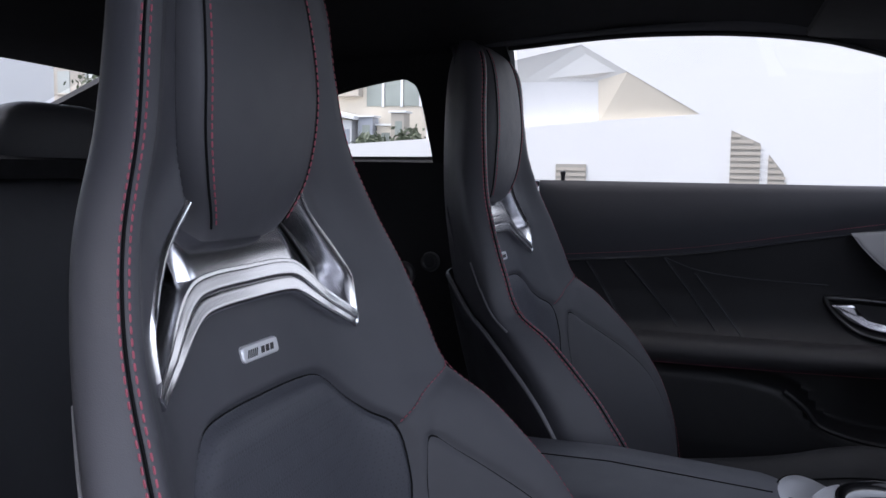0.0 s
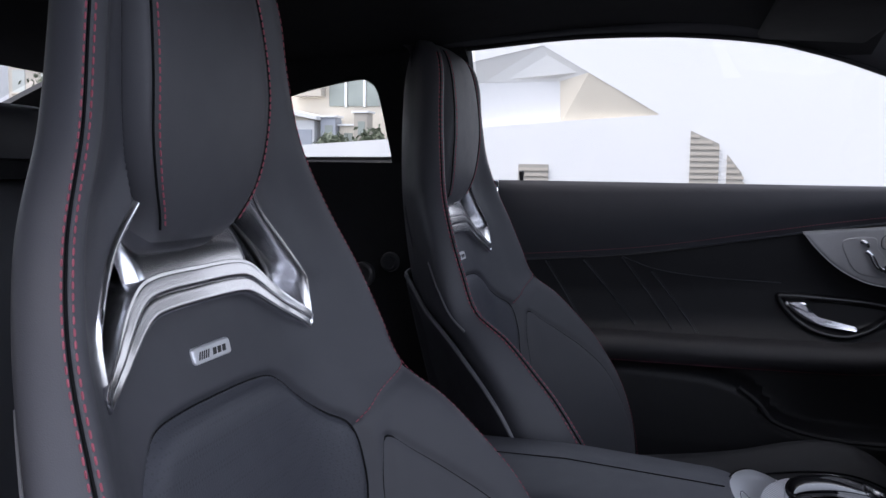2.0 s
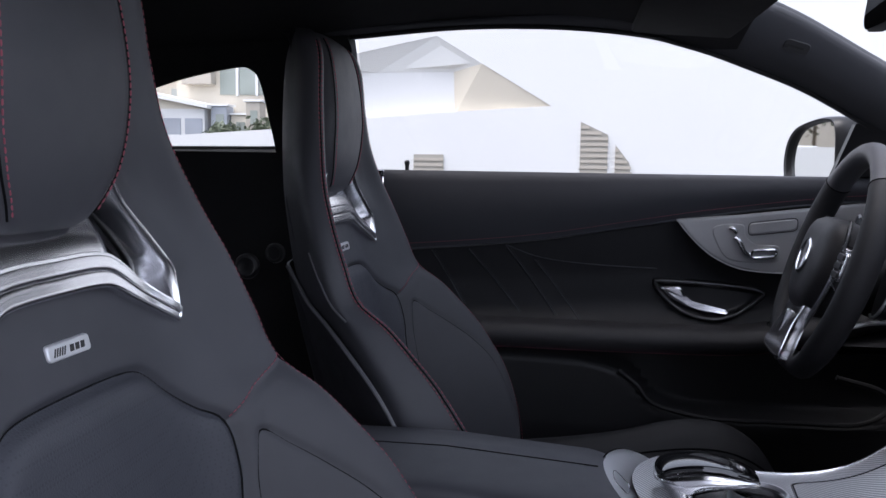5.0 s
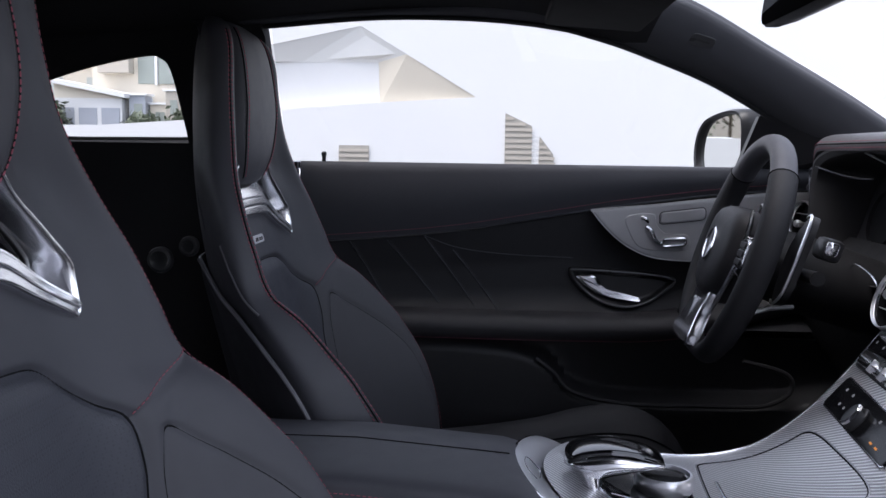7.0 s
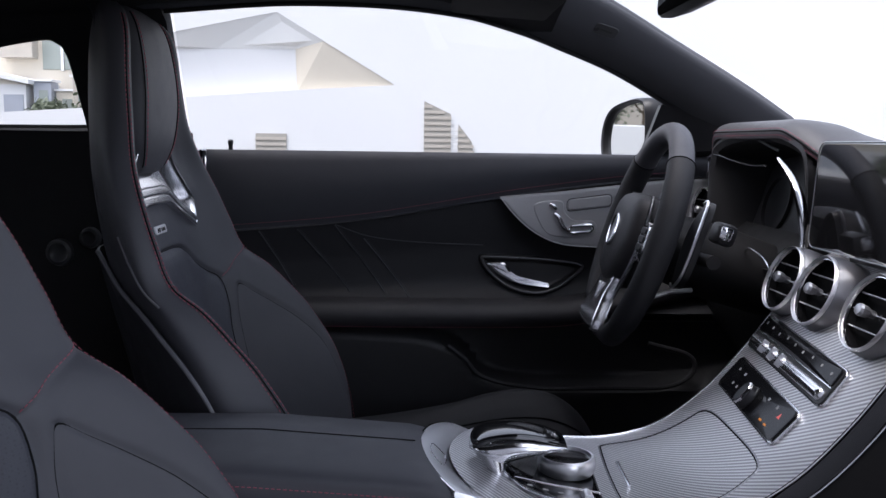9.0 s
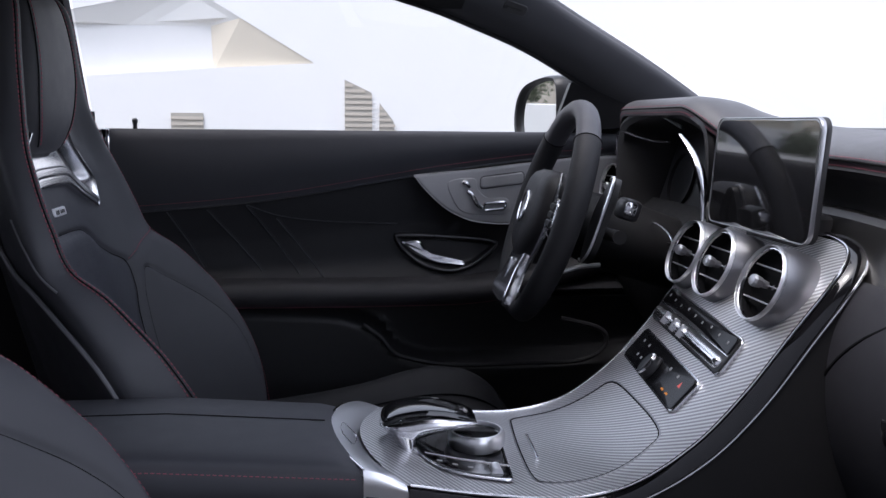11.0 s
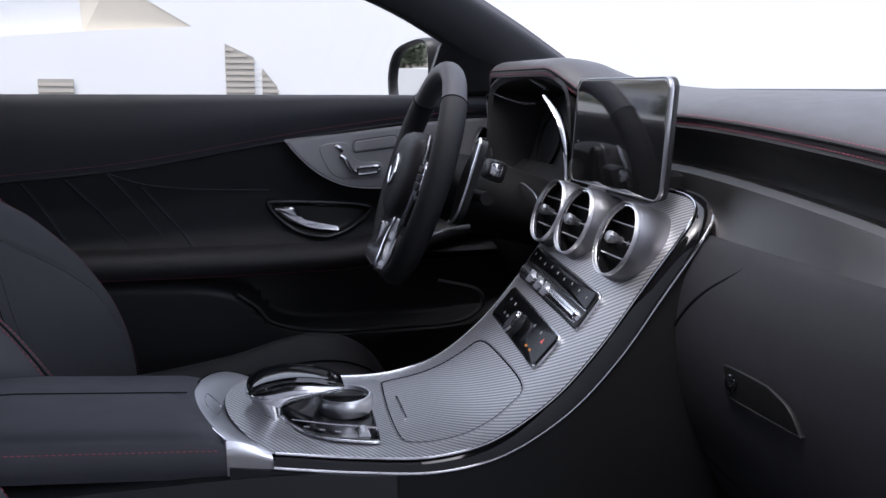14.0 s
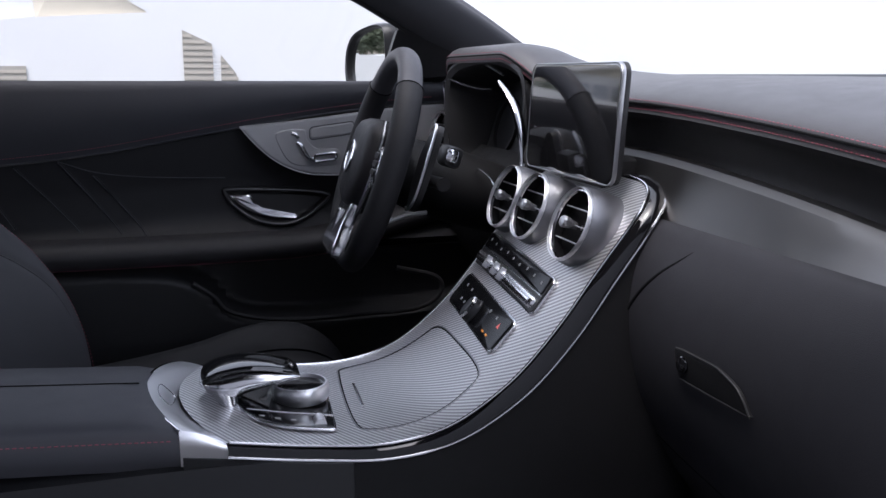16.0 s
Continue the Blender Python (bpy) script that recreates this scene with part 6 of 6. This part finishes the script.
# shift paddles behind the rim
for sg in (-1, 1):
    pd = [tuple(p)[:2] for p in spline([(sg * 0.085, 0.030, 0), (sg * 0.115, 0.075, 0), (sg * 0.138, 0.080, 0), (sg * 0.142, 0.03, 0), (sg * 0.136, -0.03, 0), (sg * 0.10, -0.045, 0)], 5, closed=True)]
    pdl = part("shift_paddle", plate(pd, lambda a, b, h: w_(a, b, h - 0.062), 0.012, 0.003), HARD_PLASTIC, wheel, "black shift paddle with bright edge")
    part("paddle_edge", tube([w_(a, b, -0.0500) for a, b in pd[6:26]], 0.0022, 6), SATIN, pdl, "bright edge")

# steering column and stalks
col = thing("steering_column", "black steering column with control stalks", "steering column", (0.52, 1.342, 0.80))
CO = Vector(col.location)
wc = Vector(wheel.location)
# the shade behind the wheel is put into the column's colour
part("column", loft([[wc + w_(math.cos(a) * r, math.sin(a) * r * 0.9, -h) - CO for a in np.linspace(0, 2 * math.pi, 24, endpoint=False)] for h, r in ((0.015, 0.045), (0.03, 0.055), (0.07, 0.062), (0.14, 0.066), (0.24, 0.062), (0.30, 0.06))]), BLACK_PLASTIC, col)
st_ = part("selector_stalk", tube([wc + w_(-0.05, 0.0, -0.085) - CO, wc + w_(-0.11, 0.004, -0.082) - CO, wc + w_(-0.165, 0.006, -0.078) - CO], [0.010, 0.009, 0.010], 12), SOFT_PLASTIC, col, "black stalk")
part("stalk_head", box(Vector((0.478, 1.145, 0.883)) - CO, (0.026, 0.045, 0.030), 0.008, Matrix.Rotation(TILT_W, 4, "Y")), HARD_PLASTIC, st_)
part("stalk_button", box(Vector((0.474, 1.121, 0.886)) - CO, (0.016, 0.006, 0.018), 0.004, Matrix.Rotation(TILT_W, 4, "Y")), BRIGHT, st_, "chrome stalk button")
part("column_stalk", tube([wc + w_(0.05, 0.0, -0.08) - CO, wc + w_(0.13, 0.012, -0.07) - CO, wc + w_(0.185, 0.02, -0.055) - CO], [0.009, 0.008, 0.009], 10), SOFT_PLASTIC, col, "black stalk")
part("adjust_lever", tube([Vector((0.410, 1.25, 0.777)) - CO, Vector((0.443, 1.25, 0.7865)) - CO, Vector((0.474, 1.25, 0.789)) - CO], 0.0050, 8, flat=0.7), MATT, col, "grey lever under the column")


# ---- outside ----
gr = part("ground", grid([[Vector((x, y, -0.0)) for y in (-300, -60, 0, 20, 60, 300)] for x in (-300, -60, 0, 60, 300)]), PAVING, smooth=False)
tagged(gr, "dark asphalt forecourt, kept dark to cut bounced light", "ground", kind="structure")
BY = 20.0
bl = thing("white_building", "white modern building with folded roof and shuttered openings", "building", (0, BY, 0))


def q_(x, z, y=0.0):
    return Vector((x, y, z))


def slab(pts, y0, y1):
    """An upright slab from an outline (x, z), from y0 to y1."""
    n = len(pts)
    v = [q_(a, b, y0) for a, b in pts] + [q_(a, b, y1) for a, b in pts]
    return v, [tuple(range(n)), tuple(range(2 * n - 1, n - 1, -1))] + [(i, (i + 1) % n, n + (i + 1) % n, n + i) for i in range(n)]


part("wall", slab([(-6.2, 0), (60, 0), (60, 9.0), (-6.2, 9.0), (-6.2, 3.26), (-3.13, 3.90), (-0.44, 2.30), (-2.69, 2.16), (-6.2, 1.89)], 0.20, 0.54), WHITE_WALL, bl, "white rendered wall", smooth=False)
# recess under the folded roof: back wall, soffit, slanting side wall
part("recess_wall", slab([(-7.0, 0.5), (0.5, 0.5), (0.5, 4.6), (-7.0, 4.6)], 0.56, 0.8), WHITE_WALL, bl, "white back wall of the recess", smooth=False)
part("soffit", sheet([[q_(-6.6, 3.17, 0.22), q_(-3.13, 3.90, 0.22), q_(-2.06, 3.27, 0.22)], [q_(-6.6, 3.10, 0.55), q_(-4.6, 3.10, 0.55), q_(-2.76, 3.11, 0.55)]], (0, 0.05, 0.03)), SOFFIT, bl, "soffit of the folded roof, colour lightened for bounced light", smooth=False)
part("recess_side", sheet([[q_(-2.06, 3.27, 0.22), q_(-0.44, 2.30, 0.22)], [q_(-2.76, 3.11, 0.55), q_(-2.73, 2.10, 0.55)]], (0.05, 0.03, 0)), PALE, bl, "sand coloured side of the recess", smooth=False)
for slope, pts in (((0.24, 1.95, 0.86, 1.66), [(0.24, 0.55), (0.87, 0.55), (0.86, 1.66), (0.24, 1.95)]), ((1.04, 1.43, 1.40, 0.95), [(1.03, 0.55), (1.42, 0.55), (1.36, 1.02), (1.04, 1.43)]), (None, [(-3.64, 0.70), (-2.93, 0.70), (-2.93, 1.16), (-3.64, 1.16)])):
    o = part("shuttered_opening", slab(pts, 0.17, 0.30), SHUTTER, bl, "opening with weathered grey slats", smooth=False)
    x0, x1 = min(a for a, b in pts), max(a for a, b in pts)
    z = 0.75
    while z < max(b for a, b in pts) - 0.07:
        xe = x1 if not slope or z + 0.07 < slope[3] else slope[0] + (slope[1] - z - 0.07) / (slope[1] - slope[3]) * (slope[2] - slope[0])
        part("slat", slab([(x0, z), (xe, z), (xe, z + 0.07), (x0, z + 0.07)], 0.14, 0.18), STUCCO, o, smooth=False)
        z += 0.13


def tree(x, y, h, seed):
    rnd = random.Random(seed)
    t = thing("tree", "leafy green tree beside the forecourt", "tree", (x, y, 0), "trees behind the car")
    part("trunk", join(tube([(0, 0, 0), (0.05, 0, h * 0.25), (0.0, 0.05, h * 0.5), (0.05, 0, h * 0.8)], [0.16, 0.12, 0.09, 0.03], 8),
                       *[tube([(0, 0, h * k), (math.cos(a) * h * 0.14, math.sin(a) * h * 0.14, h * (k + 0.14)), (math.cos(a) * h * 0.24, math.sin(a) * h * 0.24, h * (k + 0.22))], [0.06, 0.04, 0.015], 6) for k, a in ((0.4, 0.3), (0.45, 2.2), (0.5, 4.2), (0.6, 5.4))]), BARK, t)
    v, f = [], []
    for c in range(26):
        d = Vector((rnd.gauss(0, 1), rnd.gauss(0, 1), rnd.gauss(0, 0.8))).normalized() * rnd.uniform(0.25, 1.0)
        cc = Vector((d.x * h * 0.3, d.y * h * 0.3, h * 0.68 + d.z * h * 0.28))
        for k in range(60):
            o = cc + Vector((rnd.gauss(0, 1), rnd.gauss(0, 1), rnd.gauss(0, 1))) * h * 0.055
            a, b = Vector((rnd.gauss(0, 1), rnd.gauss(0, 1), rnd.gauss(0, 1))).normalized() * 0.16, Vector((rnd.gauss(0, 1), rnd.gauss(0, 1), rnd.gauss(0, 1))).normalized() * 0.09
            i = len(v)
            v += [o - a, o + b, o + a, o - b]
            f.append((i, i + 1, i + 2, i + 3))
    part("crown", (v, f), LEAF, t, smooth=False)


for i, (x, y, h) in enumerate(((-23, 52, 5.5), (-33, 42, 7), (-19.5, 58, 5.0), (-40, 37, 5.5), (-46, 34, 7), (-28, 40, 4.5), (-42, 30, 5.5), (-52, 30, 8), (-14.2, 39, 3.0), (-16.4, 39.4, 2.9), (-20.9, 39.2, 3.9), (-36, 40, 4.2))):
    tree(x, y, h, i)


def house(x, y, w, h, wall):
    o = thing("house", "distant low building with tiled roof and pale windows", "house", (x, y, 0), "houses behind the car")
    part("wall", box((0, 0, h / 2), (w, 6, h), 0), wall, o, smooth=False)
    part("roof", slab([(-w / 2 - 0.4, h), (w / 2 + 0.4, h), (0, h + 1.2)], -3.4, 3.4), ROOF_TILE, o, smooth=False)
    k = int(w / 2.2)
    for i in range(k):
        win = part("window", box((-w / 2 + (i + 0.5) * w / k, -3.0, h * 0.72), (1.0, 0.1, 1.5), 0), WINDOW_PALE, o, smooth=False)
        part("sill", box((-w / 2 + (i + 0.5) * w / k, -3.1, h * 0.72 - 0.8), (1.2, 0.2, 0.1), 0), wall, win, smooth=False)


house(-24, 47, 9, 5.4, PALE)
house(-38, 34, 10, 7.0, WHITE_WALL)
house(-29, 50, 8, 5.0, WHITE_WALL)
house(-54, 24, 14, 7.5, PALE)
house(-36, 52, 16, 9.0, STUCCO)

# glazed block, and the low garages and sheds before it
blk = thing("glazed_building", "pale building with tall green glazing", "building", (-15.6, 46, 0))
part("wall", box((0, 0, 4.5), (9.5, 6, 9.0), 0), PALE, blk, smooth=False)
for i in range(5):
    for j in range(2):
        pn_ = part("window", box((-1.95 + i * 1.05, -3.02, 5.35 + j * 2.5), (0.86, 0.08, 2.2), 0.01), GREEN_GLASS, blk, "green grey glazing", smooth=False)
        part("frame", box((-1.95 + i * 1.05 + 0.52, -3.06, 5.35 + j * 2.5), (0.13, 0.12, 2.3), 0), HULL, pn_, smooth=False)
for i in range(3):
    part("balcony", box((-3.6 + i * 0.2, -3.3, 2.6 + 2.6 * i), (1.6, 0.7, 0.9), 0.02), STUCCO, blk, smooth=False)


def garage(x, y, w, h, n):
    o = thing("garage", "low white garage with grey metal doors and sloping roof", "garage", (x, y, 0), "garages beyond the low wall")
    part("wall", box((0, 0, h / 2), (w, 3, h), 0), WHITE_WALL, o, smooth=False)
    part("roof", slab([(-w / 2 - 0.3, h + 0.75), (-w / 2 - 0.3, h + 0.95), (w / 2 + 0.3, h + 0.2), (w / 2 + 0.3, h)], -1.9, 1.7), WHITE_WALL, o, smooth=False)
    part("gable", slab([(-w / 2, h), (w / 2, h), (-w / 2, h + 0.75)], -1.45, 1.45), PALE, o, smooth=False)
    for i in range(n):
        d = part("garage_door", box((-w / 2 + (i + 0.5) * w / n, -1.5, h * 0.44), (w / n - 0.22, 0.08, h * 0.85), 0.01), GREY_DOOR, o, smooth=False)
        for k in range(3):
            part("rib", box((-w / 2 + (i + 0.5) * w / n, -1.55, h * (0.22 + 0.2 * k)), (w / n - 0.3, 0.04, 0.05), 0), HULL, d, smooth=False)


garage(-19.2, 41.5, 3.3, 3.35, 3)
garage(-23.4, 41, 3.6, 3.0, 3)
for x, y, w, h, m_ in ((-16.9, 40.6, 0.8, 3.5, GREY_DOOR), (-16.0, 41, 0.9, 3.1, PALE), (-15.1, 40.4, 0.7, 3.7, STUCCO)):
    sh = thing("shed", "small weathered shed among the shrubs", "shed", (x, y, 0), "sheds beyond the low wall")
    part("wall", box((0, 0, h / 2), (w, 0.8, h), 0.02), m_, sh, smooth=False)
    part("roof", box((0, 0, h + 0.05), (w + 0.2, 1.0, 0.1), 0.01), HULL, sh, smooth=False)
    part("opening", box((0.05, -0.41, h * 0.8), (w * 0.5, 0.04, h * 0.18), 0), GREEN_GLASS, sh, smooth=False)


def boat(x, y, s):
    o = thing("boat", "white boat standing on the forecourt", "boat", (x, y, 0), "boats behind the car")
    rings = []
    for t in np.linspace(0, 1, 9):
        w = 0.9 * s * math.sin(math.pi * (0.12 + 0.80 * t)) ** 0.7
        rings.append([Vector((-2.5 * s + 5 * s * t, w * a, b * s)) for a, b in ((-1, 1.1), (-0.85, 0.5), (0, 0.3 * t * t), (0.85, 0.5), (1, 1.1), (0, 1.15))])
    part("hull", loft(rings), HULL, o)
    part("cabin", box((0.1 * s, 0, 1.4 * s), (1.6 * s, 1.1 * s, 0.55 * s), 0.12), HULL, o)
    part("cabin_window", box((0.1 * s, -0.56 * s, 1.45 * s), (1.2 * s, 0.03, 0.22 * s), 0), WINDOW_DARK, o, smooth=False)


boat(-13.2, 25, 0.9)
boat(-17.5, 24.5, 1.0)
boat(-22.5, 22, 1.0)
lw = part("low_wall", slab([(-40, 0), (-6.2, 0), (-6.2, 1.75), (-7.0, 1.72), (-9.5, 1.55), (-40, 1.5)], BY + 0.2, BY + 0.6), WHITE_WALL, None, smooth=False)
tagged(lw, "low white boundary wall", "wall", kind="structure")

# unseen wall added to shade the cabin; its end leaves the front open
bw = part("light_blocker_behind", slab([(-40, 0), (1.6, 0), (1.6, 9.0), (-40, 9.0)], -12.0, -5.0), BEHIND, None, smooth=False)
tagged(bw, "unseen plain grey wall, added to hold back light from the near side", "wall", kind="structure")
